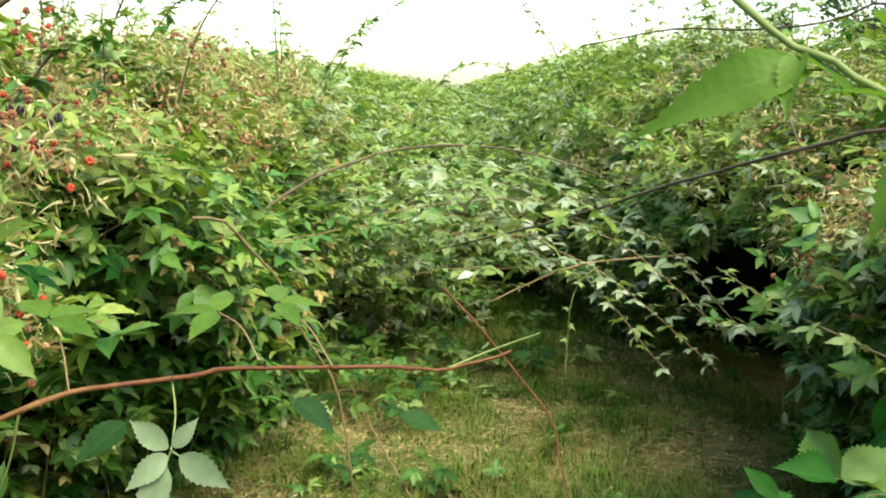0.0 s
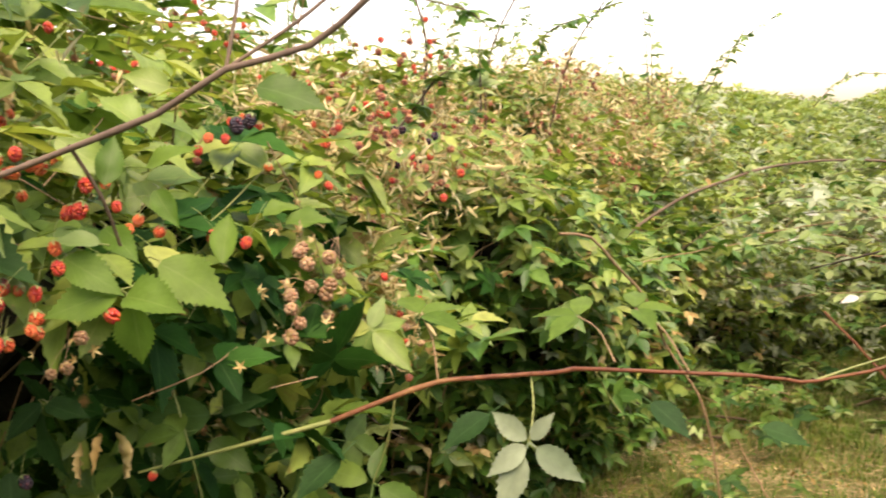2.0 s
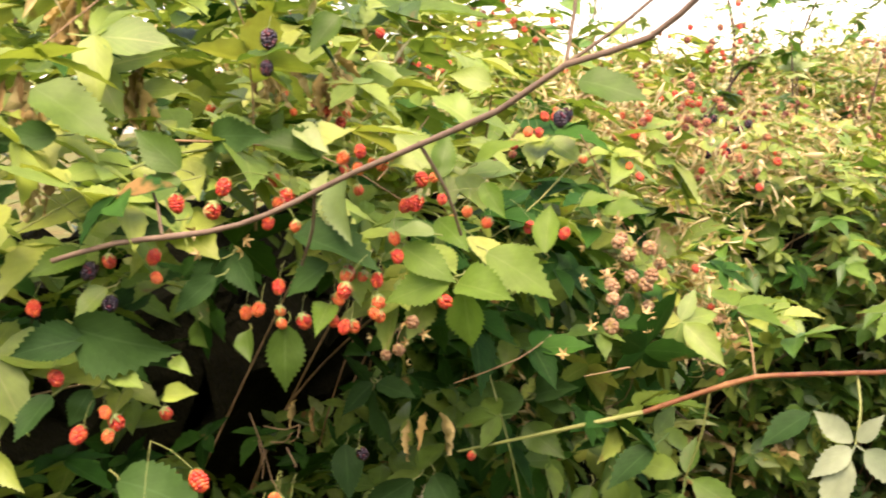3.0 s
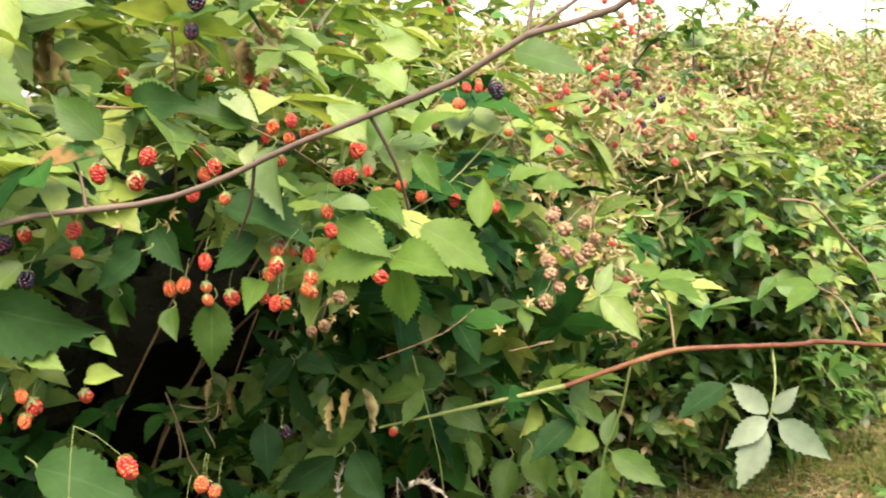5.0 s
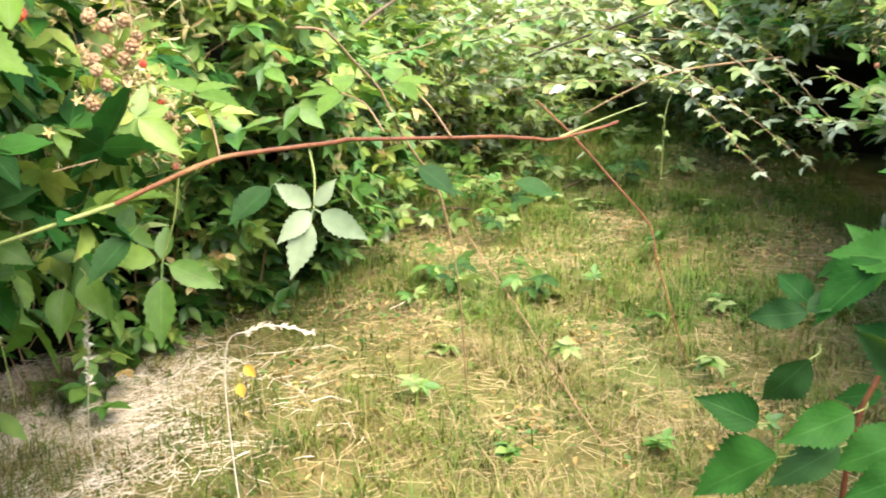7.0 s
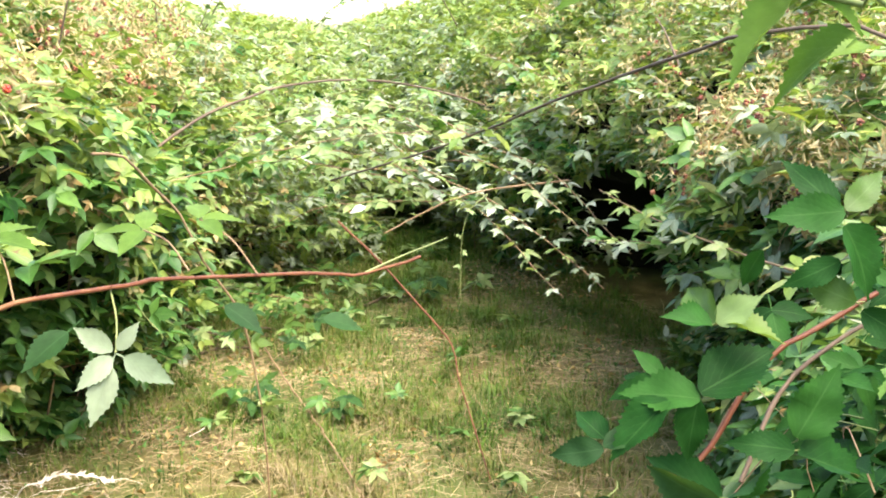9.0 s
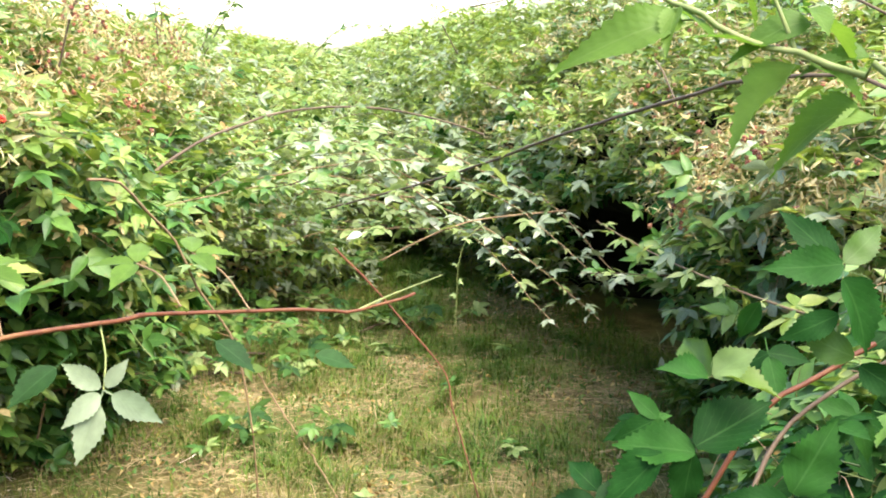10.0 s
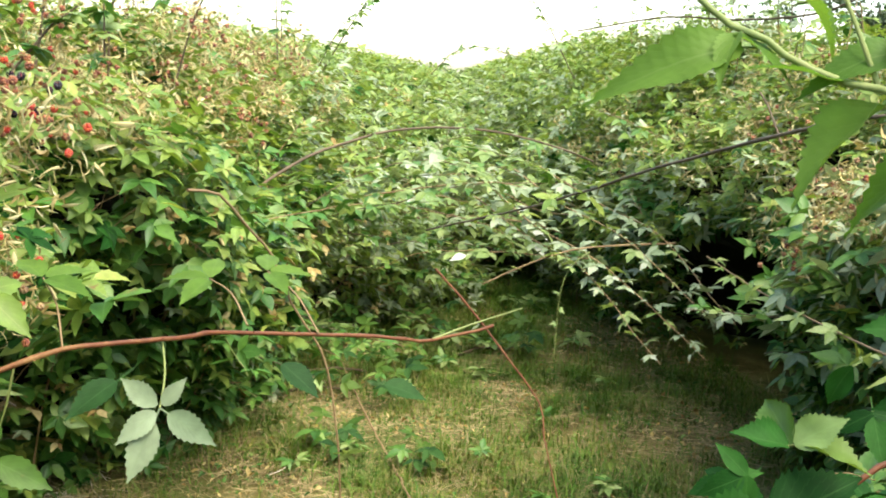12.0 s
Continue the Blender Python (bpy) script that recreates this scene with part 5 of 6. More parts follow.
# ---- berries ----
def berry_mesh(name, material, r, h, rows, around, seed):
    """A cone of small round drupelets packed in staggered rings."""
    gen = np.random.default_rng(seed)
    bm = bmesh.new()
    for i in range(rows):
        th = math.pi * (i + 0.7) / (rows + 0.2)
        n = max(1, int(round(around * math.sin(th))))
        for k in range(n):
            a = 2 * math.pi * (k + 0.5 * (i % 2)) / n + gen.normal(0, 0.12)
            c = Vector((r * 0.76 * math.sin(th) * math.cos(a), r * 0.76 * math.sin(th) * math.sin(a), -h * 0.5 + h * 0.42 * math.cos(th)))
            bmesh.ops.create_icosphere(bm, subdivisions=1, radius=r * 2.9 / around * gen.uniform(0.82, 1.14), matrix=Matrix.Translation(c))
    bmesh.ops.create_icosphere(bm, subdivisions=1, radius=r * 0.6, matrix=Matrix.Translation((0, 0, -h * 0.5)))
    for f in bm.faces:
        f.smooth = True
    me = bpy.data.meshes.new(name)
    bm.to_mesh(me)
    bm.free()
    me.materials.append(material)
    return me


BERRIES = {
    "red": [berry_mesh("berry", BERRY_R, 0.0050, 0.0125, 8, 10, 1), berry_mesh("berry", BERRY_R, 0.0047, 0.0110, 7, 9, 2), berry_mesh("berry", BERRY_O, 0.0046, 0.0102, 7, 9, 3), berry_mesh("berry", BERRY_O, 0.0042, 0.0095, 7, 9, 8)],
    "black": [berry_mesh("berry", BERRY_B, 0.0056, 0.0138, 8, 10, 4), berry_mesh("berry", BERRY_B, 0.0053, 0.0122, 8, 9, 5)],
    "dry": [berry_mesh("berry", BERRY_D, 0.0050, 0.0095, 4, 7, 6), berry_mesh("berry", BERRY_D, 0.0045, 0.0085, 4, 6, 7)],
    "russet": [berry_mesh("berry", BERRY_W, 0.0048, 0.0100, 5, 8, 12), berry_mesh("berry", BERRY_W, 0.0056, 0.0112, 5, 8, 13), berry_mesh("berry", BERRY_R, 0.0048, 0.0105, 5, 8, 14)],
    "far_russet": [berry_mesh("berry", BERRY_W, 0.0075, 0.0130, 2, 5, 15), berry_mesh("berry", BERRY_W, 0.0066, 0.0115, 2, 5, 16), berry_mesh("berry", BERRY_D, 0.0066, 0.0115, 2, 5, 17)],
    "far_red": [berry_mesh("berry", BERRY_R, 0.0062, 0.0135, 2, 5, 9), berry_mesh("berry", BERRY_O, 0.0058, 0.0115, 2, 5, 10)],
    "far_dry": [berry_mesh("berry", BERRY_D, 0.0055, 0.0105, 2, 5, 11)],
}


def calyx_mesh(material):
    parts = []
    for k in range(5):
        parts.append((*leaflet_low(0.0052, 0.0022, 0.1, 0.5), k * 72, 0, (0, 0, 0)))
    v, f, u = compound(parts)
    return mesh_from("calyx", v, f, u, (material,))


CALYX_GREEN, CALYX_DRY = calyx_mesh(FRESH), calyx_mesh(DRY)


def fruit_cluster(bush, at, kind, n, gen, spread=0.020, text=""):
    """Berries on a branched stalk that hangs off the bush."""
    root = np.array(at) + np.array((-0.014, 0.02, 0.012))
    vs, fs, m = [], [], 0
    spots = []
    for k in range(n):
        tip = np.array(at) + gen.normal(0, spread, 3) * np.array((1, 1, 0.8))
        line = smooth_line([root, (root + tip) / 2 + np.array((0, 0, 0.003)), tip], 0.008)
        v, f = tube(line, 0.0003, 0.00024, 4)
        vs.append(v), fs.append(f + m)
        m += len(v)
        spots.append(tip)
    stalk = under("fruit_stalk", mesh_from("fruit_stalk", np.concatenate(vs), np.concatenate(fs), None, (CANE_TAN if "dry" in kind else CANE_GREEN,)), bush, text)
    for tip in spots:
        pool = BERRIES[kind]
        turn = pose(*tip, gen.uniform(-35, 35), gen.uniform(-35, 35), gen.uniform(0, 360)) @ Matrix.Scale(gen.uniform(0.92, 1.2), 4)
        under("berry", pool[int(gen.integers(0, len(pool)))], stalk, m=turn)
        if "far" in kind:
            continue
        under("calyx", CALYX_DRY if "dry" in kind else CALYX_GREEN, stalk, m=turn @ pose(0, 0, 0.0005))


BERRY_RED = [(-0.53, 0.46, 1.43, 4), (-0.47, 0.51, 1.37, 2)]
BERRY_FAR = [(-0.65, 0.70, 1.46, 4), (-0.54, 0.79, 1.41, 1), (-0.55, 0.78, 1.39, 1), (-0.53, 0.79, 1.38, 1), (-0.43, 0.76, 1.39, 1), (-0.61, 1.10, 1.43, 2), (-0.62, 0.98, 1.47, 5), (-0.75, 0.75, 1.51, 3), (-0.53, 0.77, 1.27, 1), (-0.50, 1.19, 1.26, 2), (-0.73, 0.62, 1.46, 3)]
BERRY_NEXT = [(-0.60, 1.43, 1.49, 7), (-0.63, 1.42, 1.41, 3), (-0.86, 1.40, 1.60, 4), (-0.63, 1.53, 1.60, 5)]
BERRY_BLACK = [(-0.56, 0.51, 1.55, 1), (-0.49, 0.82, 1.48, 1)]
BERRY_DRY = [(-0.35, 0.64, 1.34, 5), (-0.32, 0.68, 1.37, 4), (-0.56, 0.65, 1.28, 3), (-0.37, 0.71, 1.38, 2), (-0.34, 0.66, 1.32, 3)]
gen_b = np.random.default_rng(5)
for *at, n in BERRY_RED:
    fruit_cluster(LEFT_B, at, "red", n, gen_b)
for *at, n in BERRY_FAR:
    fruit_cluster(LEFT_B, at, "red", n, gen_b, 0.028)
for *at, n in BERRY_NEXT:
    fruit_cluster(LEFT_C, at, "russet", n, gen_b, 0.03)
for *at, n in BERRY_BLACK:
    fruit_cluster(LEFT_B, at, "black", n, gen_b, 0.012)
fruit_cluster(LEFT_C, (-0.58, 1.44, 1.42), "black", 7, gen_b, 0.03)
for *at, n in BERRY_DRY:
    fruit_cluster(LEFT_B, at, "dry", n, gen_b, 0.015)
    for _ in range(7):
        q = np.array(at) + gen_b.normal(0, 0.022, 3)
        under("spent_flower", CALYX_DRY, LEFT_B, "dry star-shaped flower base", pose(*q, gen_b.uniform(0, 180), gen_b.uniform(0, 180), gen_b.uniform(0, 360)) @ Matrix.Scale(gen_b.uniform(0.8, 1.3), 4))


def more_fruit(bush, row, y0, y1, count, u_lo, u_hi, kind, seed, per=3):
    gen = np.random.default_rng(seed)
    p, n, us, ys = sample(row, y0, y1, count, 0.04, u_lo, u_hi, gen)
    for q, d in zip(p, n):
        fruit_cluster(bush, q + d * 0.03, kind, int(gen.integers(1, per + 1)), gen, 0.022)


more_fruit(LEFT_B, LEFT, 0.3, 0.9, 14, 3.7, 5.6, "red", 71)
more_fruit(LEFT_B, LEFT, 0.9, 1.3, 14, 3.7, 5.6, "russet", 79, 4)
more_fruit(LEFT_C, LEFT, 1.35, 2.7, 36, 3.6, 6.0, "russet", 72, 5)
more_fruit(LEFT_D, LEFT, 2.7, 4.6, 34, 4.4, 6.5, "far_russet", 73, 8)
more_fruit(LEFT_E, LEFT, 4.6, 7.9, 50, 4.4, 6.6, "far_russet", 74, 7)
more_fruit(LEFT_D, LEFT, 2.7, 4.6, 24, 4.4, 6.5, "far_dry", 76, 4)
more_fruit(RIGHT_C, RIGHT, 2.0, 3.9, 30, 3.9, 6.2, "far_russet", 77, 7)
more_fruit(RIGHT_D, RIGHT, 3.9, 5.6, 16, 4.2, 6.2, "far_russet", 78, 6)
more_fruit(LEFT_C, LEFT, 1.2, 1.9, 24, 2.6, 4.6, "dry", 75, 6)

# spent flower heads beside the cane
for k, at in enumerate(((-0.54, 0.42, 1.41), (-0.55, 0.41, 1.40), (-0.54, 0.42, 1.39), (-0.53, 0.43, 1.40), (-0.56, 0.41, 1.42), (-0.52, 0.44, 1.41))):
    under("spent_flower", CALYX_DRY, LEFT_B, "dry star-shaped flower base", pose(at[0] + 0.02 * math.sin(5 * k), at[1], at[2] + 0.012 * math.cos(7 * k), 70, 20 * k - 40, 50 * k) @ Matrix.Scale(1.15, 4))


# ---- withered leaves ----
def withered(bush, at, n, length, gen):
    """A bunch of rolled brown leaves hanging from one stalk."""
    for _ in range(n):
        ln = length * gen.uniform(0.6, 1.2)
        v, f, u = leaflet(ln, ln * 0.20, 12, True, gen.uniform(0.7, 1.3), gen.uniform(-0.4, 0.4), 0.05)
        v = v + gen.normal(0, ln * 0.03, v.shape)
        me = mesh_from("withered_leaf", v, f, u, (DRY,))
        under("withered_leaf", me, bush, "rolled dry brown leaf", pose_leaf(np.array(at) + gen.normal(0, 0.008, 3), (gen.normal(0, 0.25), gen.normal(0, 0.25), -1), (gen.normal(0, 1), gen.normal(0, 1), 0.1), 1.0))


gen_w = np.random.default_rng(9)
for at, n in (((-0.67, 0.37, 1.51), 5), ((-0.73, 0.46, 1.58), 6), ((-0.71, 0.50, 1.53), 4), ((-0.66, 0.62, 1.54), 6), ((-0.63, 0.66, 1.53), 5),  ((-0.67, 0.37, 1.46), 4)):
    withered(LEFT_B, at, n + 2, 0.046, gen_w)


def spent_truss(bush, row, spans, seed, size=1.0):
    """Straw-coloured curled remains of flower stalks and dead leaves, matted on the bush."""
    gen = np.random.default_rng(seed)
    shapes = [leaflet(0.030, 0.0045, 5, False, 0.6, c) for c in (-0.9, 0.7, 1.3, -1.6)] + [leaflet(0.036, 0.010, 5, False, 0.8, c) for c in (0.6, -0.8)]
    m = []
    for y0, y1, lo, hi, n in spans:
        u, y = gen.uniform(lo, hi, n), gen.uniform(y0, y1, n)
        p, b = row_surface(row, u, y)
        d = row_normal(row, u, y)
        for q, w, k in zip(p, d, b):
            c = q + w * (k + gen.uniform(0.0, 0.06))
            pts = c + gen.normal(0, 0.022, (9, 3))
            m.append(frames(pts, gen.normal(0, 1, (9, 3)), gen.normal(0, 1, (9, 3)) + np.array((0, 0, -0.5)), size * gen.uniform(0.45, 0.95, 9)))
    m = np.concatenate(m)
    under("spent_truss", joined("spent_truss", shapes, gen.integers(0, 6, len(m)), m, SPENT), bush, "matted straw-coloured dead flower stalks", kind="stuff")


spent_truss(LEFT_C, LEFT, ((1.25, 1.7, 2.9, 4.9, 330), (1.7, 2.2, 3.4, 4.8, 120), (1.4, 2.6, 4.6, 6.4, 90)), 51, 0.78)
spent_truss(LEFT_D, LEFT, ((2.7, 4.6, 4.4, 6.8, 620),), 52, 1.3)
spent_truss(LEFT_E, LEFT, ((4.6, 8.0, 4.4, 6.8, 560),), 53, 1.6)
spent_truss(RIGHT_C, RIGHT, ((2.0, 3.9, 3.9, 6.5, 620),), 54, 1.05)
spent_truss(RIGHT_D, RIGHT, ((3.9, 6.6, 4.2, 6.8, 480),), 55, 1.15)
spent_truss(LEFT_B, LEFT, ((0.2, 1.3, 4.6, 6.4, 45),), 56)


def fruit_head(bush, at, n, kind, gen, reach=0.05):
    """A branched head of shrivelled fruit, with curled straw-coloured stalks and bracts between the berries."""
    fruit_cluster(bush, at, kind, n, gen, reach * 0.55, "branched head of shrivelled fruit")
    shapes = [leaflet(0.034, 0.005, 5, False, 0.6, c) for c in (-0.9, 0.7, 1.4)] + [leaflet(0.040, 0.012, 5, False, 0.8, 0.7)]
    many = int(500 * reach)
    pts = np.array(at) + gen.normal(0, reach * 0.6, (many, 3))
    m = frames(pts, gen.normal(0, 1, (many, 3)), gen.normal(0, 1, (many, 3)) + np.array((0, 0, -0.4)), gen.uniform(0.3, 0.75, many) * reach / 0.05)
    under("chaff", joined("chaff", shapes, gen.integers(0, 4, many), m, SPENT), bush, "curled straw-coloured flower remains", kind="stuff")


gen_h = np.random.default_rng(33)
HEADS_NEXT = [(-0.66, 1.50, 1.475, 12), (-0.561, 1.282, 1.451, 10), (-0.75, 1.95, 1.60, 14), (-0.567, 1.393, 1.418, 9), (-0.961, 1.892, 1.516, 9), (-0.632, 1.243, 1.46, 8), (-0.80, 2.1, 1.46, 12), (-0.451, 1.249, 1.399, 5), (-0.84, 2.25, 1.31, 6), (-0.666, 1.452, 1.346, 6)]
HEADS_FAR = [(-1.00, 3.0, 1.48, 14), (-1.05, 3.951, 1.428, 14), (-0.983, 4.331, 1.595, 16), (-0.93, 3.85, 1.63, 16), (-0.87, 4.518, 1.429, 14), (-0.909, 3.882, 1.368, 10), (-1.045, 3.105, 1.303, 8)]
HEADS_LAST = [(-1.051, 6.914, 1.387, 16), (-1.00, 6.6, 1.60, 18), (-0.92, 6.3, 1.52, 18), (-0.809, 4.69, 1.287, 10), (-1.02, 5.6, 1.55, 14)]
for *at, n in HEADS_NEXT:
    fruit_head(LEFT_C, at, n, "russet", gen_h)
for *at, n in HEADS_FAR:
    fruit_head(LEFT_D, at, n, "far_russet", gen_h, 0.075)
for *at, n in HEADS_LAST:
    fruit_head(LEFT_E, at, n, "far_russet", gen_h, 0.11)
for *at, n in [(1.408, 4.271, 1.382, 12), (1.36, 3.9, 1.30, 10), (1.313, 3.665, 0.953, 8), (1.077, 2.891, 1.032, 10), (1.25, 3.2, 1.25, 12), (1.15, 2.6, 1.30, 12)]:
    fruit_head(RIGHT_C, at, n, "far_russet", gen_h, 0.075)

# large single leaves round the hollow of the berry bush, light and shade in their colour
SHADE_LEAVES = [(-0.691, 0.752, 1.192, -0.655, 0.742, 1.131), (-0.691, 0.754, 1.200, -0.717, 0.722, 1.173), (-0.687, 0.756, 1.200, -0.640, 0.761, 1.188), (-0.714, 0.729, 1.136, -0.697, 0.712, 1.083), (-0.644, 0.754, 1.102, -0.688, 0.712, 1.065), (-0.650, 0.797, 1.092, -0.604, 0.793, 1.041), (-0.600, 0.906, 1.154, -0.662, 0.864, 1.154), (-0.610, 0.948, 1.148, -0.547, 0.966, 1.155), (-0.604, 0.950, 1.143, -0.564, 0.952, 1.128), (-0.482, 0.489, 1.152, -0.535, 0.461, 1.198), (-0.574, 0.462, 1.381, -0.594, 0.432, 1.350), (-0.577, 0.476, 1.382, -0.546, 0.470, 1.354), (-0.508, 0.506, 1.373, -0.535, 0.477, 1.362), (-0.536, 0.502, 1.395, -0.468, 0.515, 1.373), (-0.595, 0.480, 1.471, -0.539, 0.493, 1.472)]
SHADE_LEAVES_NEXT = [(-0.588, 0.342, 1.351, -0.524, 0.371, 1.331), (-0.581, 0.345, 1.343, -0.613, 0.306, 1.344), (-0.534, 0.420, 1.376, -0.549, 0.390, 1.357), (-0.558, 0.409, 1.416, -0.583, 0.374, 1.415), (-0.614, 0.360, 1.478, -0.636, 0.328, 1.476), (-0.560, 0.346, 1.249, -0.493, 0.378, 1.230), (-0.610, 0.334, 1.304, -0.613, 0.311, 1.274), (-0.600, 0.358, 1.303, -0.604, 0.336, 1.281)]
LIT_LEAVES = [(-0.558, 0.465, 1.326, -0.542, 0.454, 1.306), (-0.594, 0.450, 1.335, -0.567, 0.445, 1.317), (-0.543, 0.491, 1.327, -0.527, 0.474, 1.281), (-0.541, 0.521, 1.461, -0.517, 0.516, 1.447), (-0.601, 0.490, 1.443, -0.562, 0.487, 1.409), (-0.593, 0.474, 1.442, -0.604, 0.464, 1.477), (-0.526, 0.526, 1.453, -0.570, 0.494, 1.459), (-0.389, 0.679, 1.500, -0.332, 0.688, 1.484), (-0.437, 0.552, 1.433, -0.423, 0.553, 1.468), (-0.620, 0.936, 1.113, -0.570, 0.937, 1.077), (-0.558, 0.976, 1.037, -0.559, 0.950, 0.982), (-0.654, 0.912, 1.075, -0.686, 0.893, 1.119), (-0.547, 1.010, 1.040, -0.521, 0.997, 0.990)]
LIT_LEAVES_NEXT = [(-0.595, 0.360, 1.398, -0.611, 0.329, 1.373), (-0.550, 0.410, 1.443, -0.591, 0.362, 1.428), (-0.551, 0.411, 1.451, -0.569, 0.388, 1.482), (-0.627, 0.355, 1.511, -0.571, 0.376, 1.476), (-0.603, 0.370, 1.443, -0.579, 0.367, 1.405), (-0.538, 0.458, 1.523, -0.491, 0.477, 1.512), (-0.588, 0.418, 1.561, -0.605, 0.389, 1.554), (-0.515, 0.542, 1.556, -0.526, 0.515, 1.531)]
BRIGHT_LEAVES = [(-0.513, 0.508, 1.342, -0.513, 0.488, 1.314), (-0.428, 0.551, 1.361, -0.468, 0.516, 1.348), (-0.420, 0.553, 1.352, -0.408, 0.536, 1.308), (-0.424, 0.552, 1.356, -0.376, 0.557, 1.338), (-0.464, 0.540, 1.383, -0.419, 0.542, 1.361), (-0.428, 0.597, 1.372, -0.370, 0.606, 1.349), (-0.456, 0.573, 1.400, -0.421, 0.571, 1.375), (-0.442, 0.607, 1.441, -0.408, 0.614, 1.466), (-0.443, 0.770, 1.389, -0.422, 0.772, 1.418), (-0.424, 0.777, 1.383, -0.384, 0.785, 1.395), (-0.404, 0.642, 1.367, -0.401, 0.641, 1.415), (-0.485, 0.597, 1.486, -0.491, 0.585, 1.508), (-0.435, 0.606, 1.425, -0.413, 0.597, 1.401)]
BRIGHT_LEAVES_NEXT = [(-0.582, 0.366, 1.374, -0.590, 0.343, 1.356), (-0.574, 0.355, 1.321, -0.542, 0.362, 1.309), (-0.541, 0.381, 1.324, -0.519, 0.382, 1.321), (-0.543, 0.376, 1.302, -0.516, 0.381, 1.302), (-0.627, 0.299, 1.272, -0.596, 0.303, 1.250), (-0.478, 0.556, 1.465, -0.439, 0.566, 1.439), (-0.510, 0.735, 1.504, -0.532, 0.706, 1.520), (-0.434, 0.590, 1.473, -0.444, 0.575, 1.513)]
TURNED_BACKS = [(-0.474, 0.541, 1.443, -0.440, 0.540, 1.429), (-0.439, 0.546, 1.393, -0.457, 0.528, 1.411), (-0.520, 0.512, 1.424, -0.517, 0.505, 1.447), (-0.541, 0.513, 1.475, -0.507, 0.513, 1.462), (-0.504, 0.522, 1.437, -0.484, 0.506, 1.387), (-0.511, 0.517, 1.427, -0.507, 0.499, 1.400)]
for spots, material, tilt, seed in ((SHADE_LEAVES, MATURE_SHADED, (0.4, -0.8, 0.4), 3), (SHADE_LEAVES_NEXT, MATURE_SHADED, (0.45, -0.7, 0.5), 4), (LIT_LEAVES, LUSH, (0.35, -0.65, 0.65), 5), (LIT_LEAVES_NEXT, LUSH, (0.4, -0.6, 0.65), 6), (BRIGHT_LEAVES, SUNLIT, (0.3, -0.6, 0.75), 7), (BRIGHT_LEAVES_NEXT, YOUNG, (0.3, -0.6, 0.7), 9), (TURNED_BACKS, FRESH, (0.3, -0.7, 0.6), 8)):
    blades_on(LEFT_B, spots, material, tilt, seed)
for spot in ((-0.746, 0.694, 1.197), (-0.730, 0.697, 1.174), (-0.625, 0.747, 1.181), (-0.620, 0.747, 1.173), (-0.630, 0.742, 1.171)):
    withered(LEFT_B, spot, 1, 0.045, gen_w)
for a, b in (((-0.737, 0.620, 1.197), (-0.710, 0.618, 1.134)), ((-0.710, 0.618, 1.134), (-0.697, 0.620, 1.113)), ((-0.726, 0.619, 1.171), (-0.719, 0.614, 1.135)), ((-0.722, 0.624, 1.185), (-0.689, 0.640, 1.187)), ((-0.689, 0.640, 1.187), (-0.697, 0.632, 1.170)), ((-0.699, 0.630, 1.165), (-0.689, 0.631, 1.146)), ((-0.714, 0.624, 1.170), (-0.695, 0.635, 1.179))):
    petiole(LEFT_B, a, b, 0.0006, CANE_TAN, 0.004)
HANGING_RED = [(-0.513, 0.530, 1.457), (-0.501, 0.536, 1.460), (-0.500, 0.534, 1.447), (-0.485, 0.540, 1.447), (-0.481, 0.543, 1.449), (-0.470, 0.549, 1.455), (-0.455, 0.553, 1.439), (-0.458, 0.547, 1.422), (-0.453, 0.550, 1.425), (-0.558, 0.504, 1.436), (-0.547, 0.508, 1.430), (-0.557, 0.502, 1.421), (-0.558, 0.499, 1.411), (-0.468, 0.537, 1.396), (-0.467, 0.535, 1.384), (-0.442, 0.599, 1.408), (-0.428, 0.604, 1.401), (-0.491, 0.764, 1.463), (-0.506, 0.890, 1.432), (-0.501, 0.515, 1.368), (-0.486, 0.522, 1.364), (-0.475, 0.527, 1.365)]
HANGING_LOW = [(-0.507, 0.505, 1.352), (-0.508, 0.501, 1.335), (-0.494, 0.508, 1.337), (-0.491, 0.508, 1.331), (-0.476, 0.517, 1.342), (-0.475, 0.517, 1.338), (-0.475, 0.519, 1.349), (-0.544, 0.490, 1.361), (-0.569, 0.475, 1.342), (-0.557, 0.480, 1.344), (-0.543, 0.487, 1.343), (-0.544, 0.484, 1.332), (-0.527, 0.493, 1.335), (-0.431, 0.540, 1.347), (-0.536, 0.445, 1.191), (-0.516, 0.458, 1.204), (-0.527, 0.453, 1.207), (-0.613, 0.820, 1.117)]
HANGING_NEXT = [(-0.614, 0.333, 1.371), (-0.577, 0.365, 1.397), (-0.554, 0.381, 1.382), (-0.552, 0.385, 1.400), (-0.584, 0.350, 1.333), (-0.572, 0.358, 1.328), (-0.604, 0.333, 1.323), (-0.578, 0.348, 1.297), (-0.569, 0.354, 1.290), (-0.587, 0.340, 1.284), (-0.569, 0.353, 1.282), (-0.570, 0.394, 1.282)]
HANGING_BLACK = [(-0.585, 0.359, 1.393), (-0.570, 0.366, 1.370), (-0.521, 0.474, 1.545), (-0.378, 0.634, 1.480)]
HANGING_SHADE = [(-0.528, 0.456, 1.205), (-0.615, 0.643, 1.175)]
for spots, kind in ((HANGING_RED, "red"), (HANGING_LOW, "red"), (HANGING_NEXT, "red"), (HANGING_BLACK, "black"), (HANGING_SHADE, "black")):
    for spot in spots:
        fruit_cluster(LEFT_B, spot, kind, 1, gen_b, 0.002)

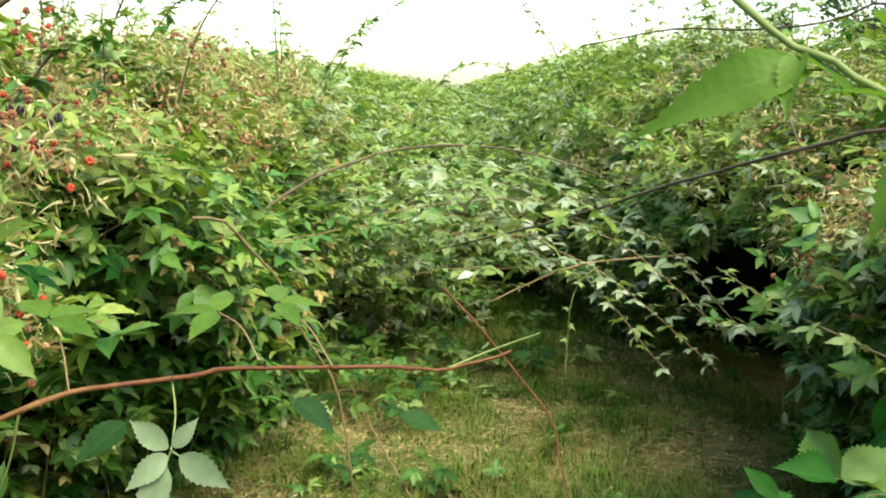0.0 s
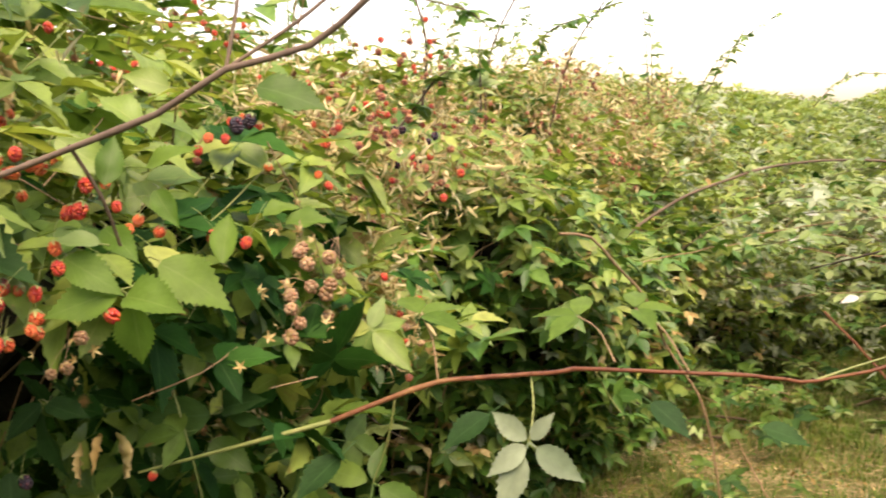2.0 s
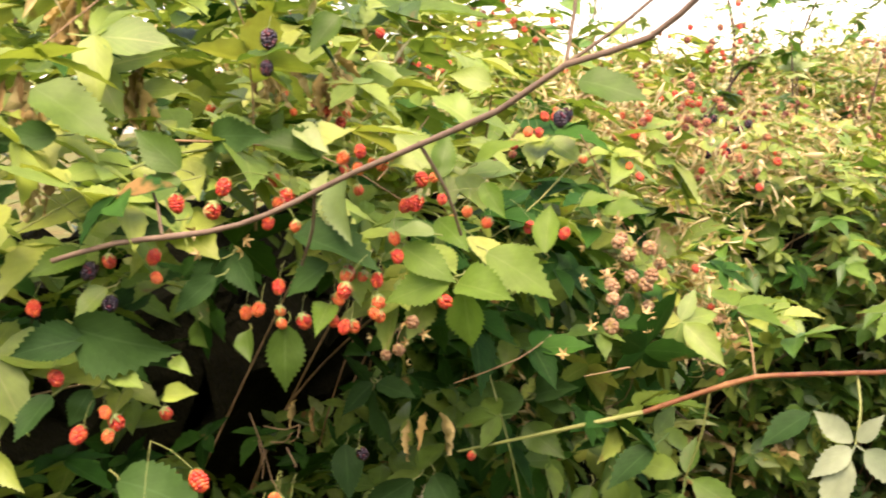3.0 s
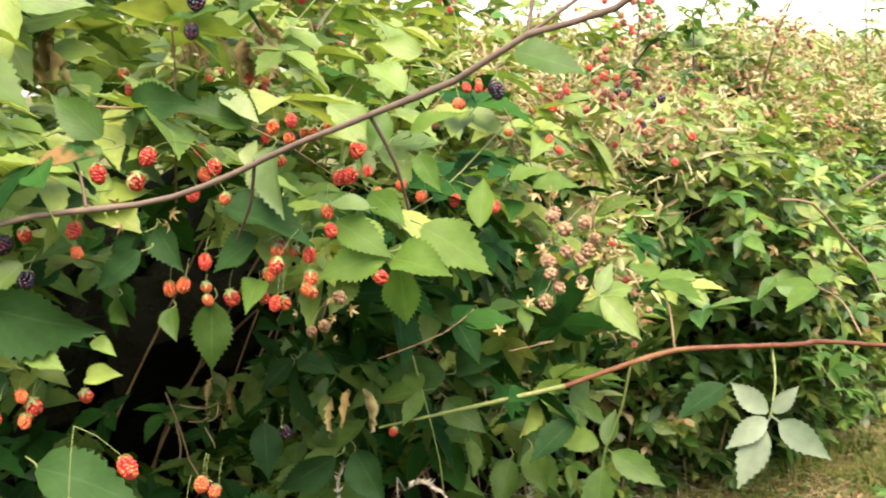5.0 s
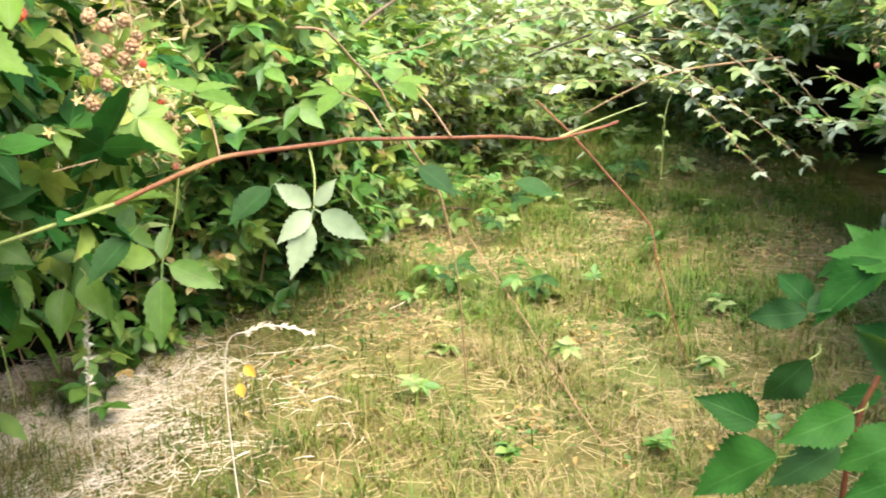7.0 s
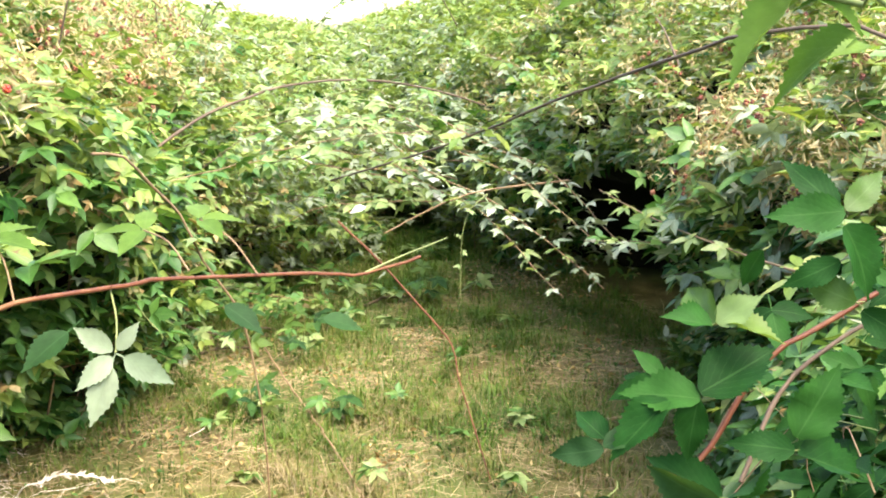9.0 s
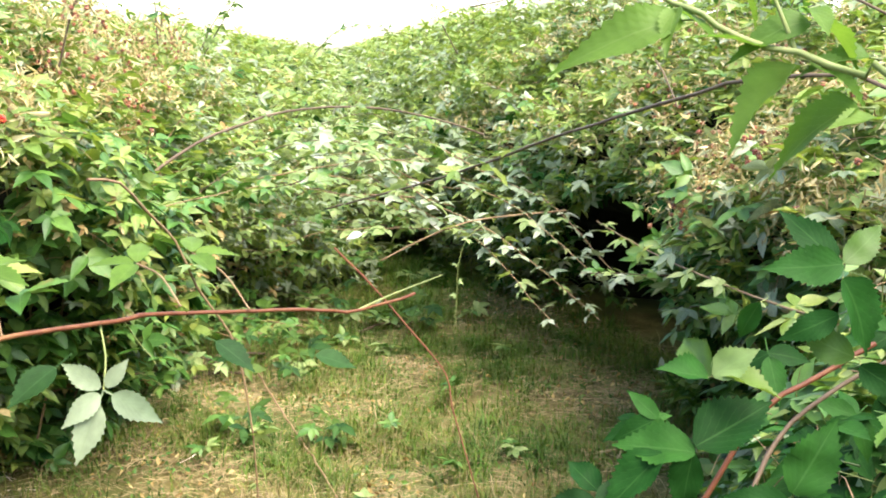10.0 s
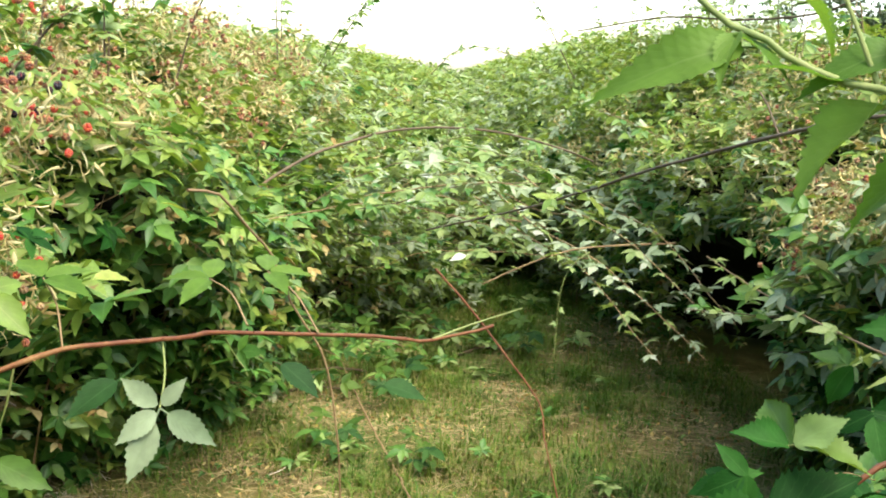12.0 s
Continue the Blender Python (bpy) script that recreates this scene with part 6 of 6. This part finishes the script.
# ---- things lying on the path ----
stem = empty("dry_stem", "long straw-coloured dry stem lying on the grass", "stem", "dry stems")
under("stalk", cane_mesh("stalk", [(-0.413, 4.863, 0.06), (-0.231, 4.109, 0.05), (-0.044, 3.387, 0.05), (0.11, 2.744, 0.04), (0.193, 2.441, 0.03)], 0.004, 0.003, CANE_TAN, 0.05, 0.002)[0], stem)
for k, (x, y) in enumerate(((-0.6, 4.6), (-0.45, 4.75), (-0.52, 4.45), (0.3, 5.3))):
    log = empty("dead_branch", "weathered dry branch piece lying on the grass", "branch", "dead branches")
    under("wood", cane_mesh("wood", [(x - 0.12, y - 0.04 * k, 0.03), (x, y, 0.045), (x + 0.17, y + 0.05, 0.03)], 0.009, 0.005, CANE_BROWN, 0.03, 0.003)[0], log)
gen_f = np.random.default_rng(15)
WEEDS = [(0.56, 4.1), (0.45, 3.3), (-0.25, 3.7), (0.1, 2.95), (0.55, 2.9), (-0.05, 2.3), (-0.35, 2.75), (0.35, 2.4), (0.7, 3.5), (0.65, 2.5), (-0.3, 3.1), (0.25, 3.6), (-0.45, 3.4)]
WEEDS += [(gen_f.uniform(-0.75, 1.1), gen_f.uniform(4.5, 6.8)) for _ in range(34)]
for k, (x, y) in enumerate(WEEDS):
    w = empty("weed", "small green bramble seedling in the grass", "weed", "weeds in the grass")
    foot = (x, y, 0.0)
    head = (x + gen_f.normal(0, 0.015), y + gen_f.normal(0, 0.015), gen_f.uniform(0.04, 0.10))
    petiole(w, foot, head, 0.0012)
    for _ in range(int(gen_f.integers(3, 6))):
        a = gen_f.uniform(0, 6.28)
        under("leaf", mid_mesh(int(gen_f.integers(0, 5)), (FRESH, LEAF)[int(gen_f.integers(0, 2))]), w, m=pose_leaf(head, (math.cos(a), math.sin(a), gen_f.uniform(-0.4, 0.2)), (gen_f.normal(0, 0.3), gen_f.normal(0, 0.3), 1), gen_f.uniform(0.5, 0.8) * (1.0 if y < 4.5 else 1.5)))
for x, y, hgt in ((-0.42, 4.35, 0.26), (-0.30, 4.60, 0.30), (-0.15, 4.30, 0.22), (-0.05, 4.75, 0.24), (-0.30, 3.70, 0.12), (-0.02, 3.62, 0.12), (-0.48, 4.8, 0.34), (0.5, 5.2, 0.2), (0.1, 5.5, 0.24)):
    w = empty("weed", "leafy green bramble sucker standing in the grass", "weed", "suckers in the grass")
    top = np.array((x + gen_f.normal(0, 0.04), y + gen_f.normal(0, 0.04), hgt))
    petiole(w, (x, y, 0.0), tuple(top), 0.0018, CANE_GREEN, 0.01)
    for k in range(7):
        at = np.array((x, y, 0.0)) + (top - np.array((x, y, 0.0))) * (0.35 + 0.65 * k / 6)
        a = 2.4 * k + gen_f.uniform(-0.4, 0.4)
        out = at + np.array((math.cos(a), math.sin(a), 0.3)) * 0.035
        petiole(w, tuple(at), tuple(out), 0.0009, CANE_GREEN)
        under("leaf", mid_mesh(int(gen_f.integers(0, 5)), (LUSH, LEAF, MATURE_SHADED)[k % 3]), w, m=pose_leaf(out, (math.cos(a), math.sin(a), gen_f.uniform(-0.35, 0.1)), (gen_f.normal(0, 0.3), gen_f.normal(-0.25, 0.3), 1), gen_f.uniform(0.75, 1.15)))
for k, (x, y, z) in enumerate(((-0.87, 2.62, 0.12), (-0.86, 2.66, 0.16))):
    y_leaf = empty("fallen_leaf", "bright yellow fallen leaf caught in the grass", "leaf", "yellow leaves")
    v, f, u = leaflet(0.046, 0.033, 12, True, 0.3, 0.3)
    under("blade", mesh_from("blade", v, f, u, (GOLD,)), y_leaf, m=pose_leaf((x, y, z), (0.2, -0.3, -0.9 + 0.8 * k), (0.1, -0.9, 0.4), 1.0))
    petiole(y_leaf, (x, y, z), (x - 0.02, y + 0.03, 0.0), 0.001, CANE_TAN)


def seed_grass(pts, seed, ear=0.45):
    """A dry flowering grass stalk, rooted in the ground, with its bleached ear."""
    gen = np.random.default_rng(seed)
    g_ob = empty("grass_stalk", "bleached flowering grass stalk under the bramble", "grass", "grass stalks")
    a, b = np.array(pts[0]), np.array(pts[1])
    root = np.array((a[0] - (b[0] - a[0]) * 0.5, a[1] + 0.12, 0.0))
    line = smooth_line([root, (root + a) / 2 + np.array((0, 0, 0.04))] + list(pts), 0.012)
    under("stalk", mesh_from("stalk", *tube(line, 0.0014, 0.0008, 5), None, (STRAW_PALE,)), g_ob)
    tail = smooth_line(pts, 0.006)
    m = []
    for i in range(int(len(tail) * ear), len(tail)):
        d = tail[i] - tail[i - 1]
        d = d / (np.linalg.norm(d) + 1e-9)
        for _ in range(3):
            m.append(frames(tail[i][None], gen.normal(0, 1, (1, 3)), (d + gen.normal(0, 0.4, 3))[None], np.array([gen.uniform(0.6, 1.1)]))[0])
    v, f, u = leaflet_low(0.011, 0.005, 0.3, 0.0)
    under("ear", joined("ear", [(v, f, u)], np.zeros(len(m), int), np.array(m), STRAW_PALE), g_ob, "pale bristly seed head", kind="stuff")


EARS = [
    [(-0.845, 0.831, 0.793), (-0.787, 0.844, 0.892), (-0.732, 0.856, 0.953), (-0.689, 0.875, 0.972), (-0.640, 0.887, 0.959)],
    [(-0.418, 1.100, 0.877), (-0.371, 1.079, 0.945), (-0.337, 1.090, 0.946), (-0.299, 1.099, 0.933)],
    [(-0.725, 0.847, 0.929), (-0.723, 0.858, 0.974), (-0.728, 0.864, 1.013), (-0.724, 0.871, 1.036)],
    [(-0.662, 0.890, 0.991), (-0.655, 0.897, 1.010), (-0.639, 0.906, 1.020), (-0.615, 0.915, 1.009)],
    [(-0.679, 1.235, 0.683), (-0.640, 1.177, 0.828), (-0.620, 1.152, 0.911), (-0.595, 1.123, 0.975)]]
for k, pts in enumerate(EARS):
    seed_grass(pts, 30 + k)


# ---- far trees ----
def tree(x, y, h, seed):
    gen = np.random.default_rng(seed)
    t = empty("tree", "dark broadleaf tree far behind the brambles", "tree", "far trees")
    trunk = smooth_line([(x, y, 0), (x + 0.1, y, h * 0.4), (x - 0.1, y, h * 0.85)], 0.5)
    vs, fs, n = [], [], 0
    for line, r0, r1 in [(trunk, 0.25, 0.05)] + [(smooth_line([(x, y, h * s), (x + h * 0.16 * math.cos(a), y + h * 0.16 * math.sin(a), h * (s + 0.12)), (x + h * 0.28 * math.cos(a), y + h * 0.28 * math.sin(a), h * (s + 0.2))], 0.5), 0.09, 0.02) for s, a in zip(gen.uniform(0.3, 0.7, 9), gen.uniform(0, 6.28, 9))]:
        v, f = tube(line, r0, r1, 6)
        vs.append(v), fs.append(f + n)
        n += len(v)
    under("trunk", mesh_from("trunk", np.concatenate(vs), np.concatenate(fs), None, (BARK,)), t)
    c = gen.normal(0, 1, (26, 3)) * np.array((h * 0.17, h * 0.17, h * 0.14)) + np.array((x, y, h * 0.68))
    p = (c[:, None] + gen.normal(0, h * 0.055, (26, 100, 3))).reshape(-1, 3)
    m = frames(p, gen.normal(0, 1, p.shape), gen.normal(0, 1, p.shape), gen.uniform(1.6, 3.2, len(p)) * h / 7)
    under("crown", joined("crown", [leaflet_low(0.1, 0.075)], np.zeros(len(p), int), m, TREE_LEAF), t, kind="stuff")


for k, (x, y, h) in enumerate(((19, 46, 6.5), (23, 50, 7.2), (27, 47, 6.2), (16, 52, 5.6), (32, 50, 7.0))):
    tree(x, y, h, 80 + k)
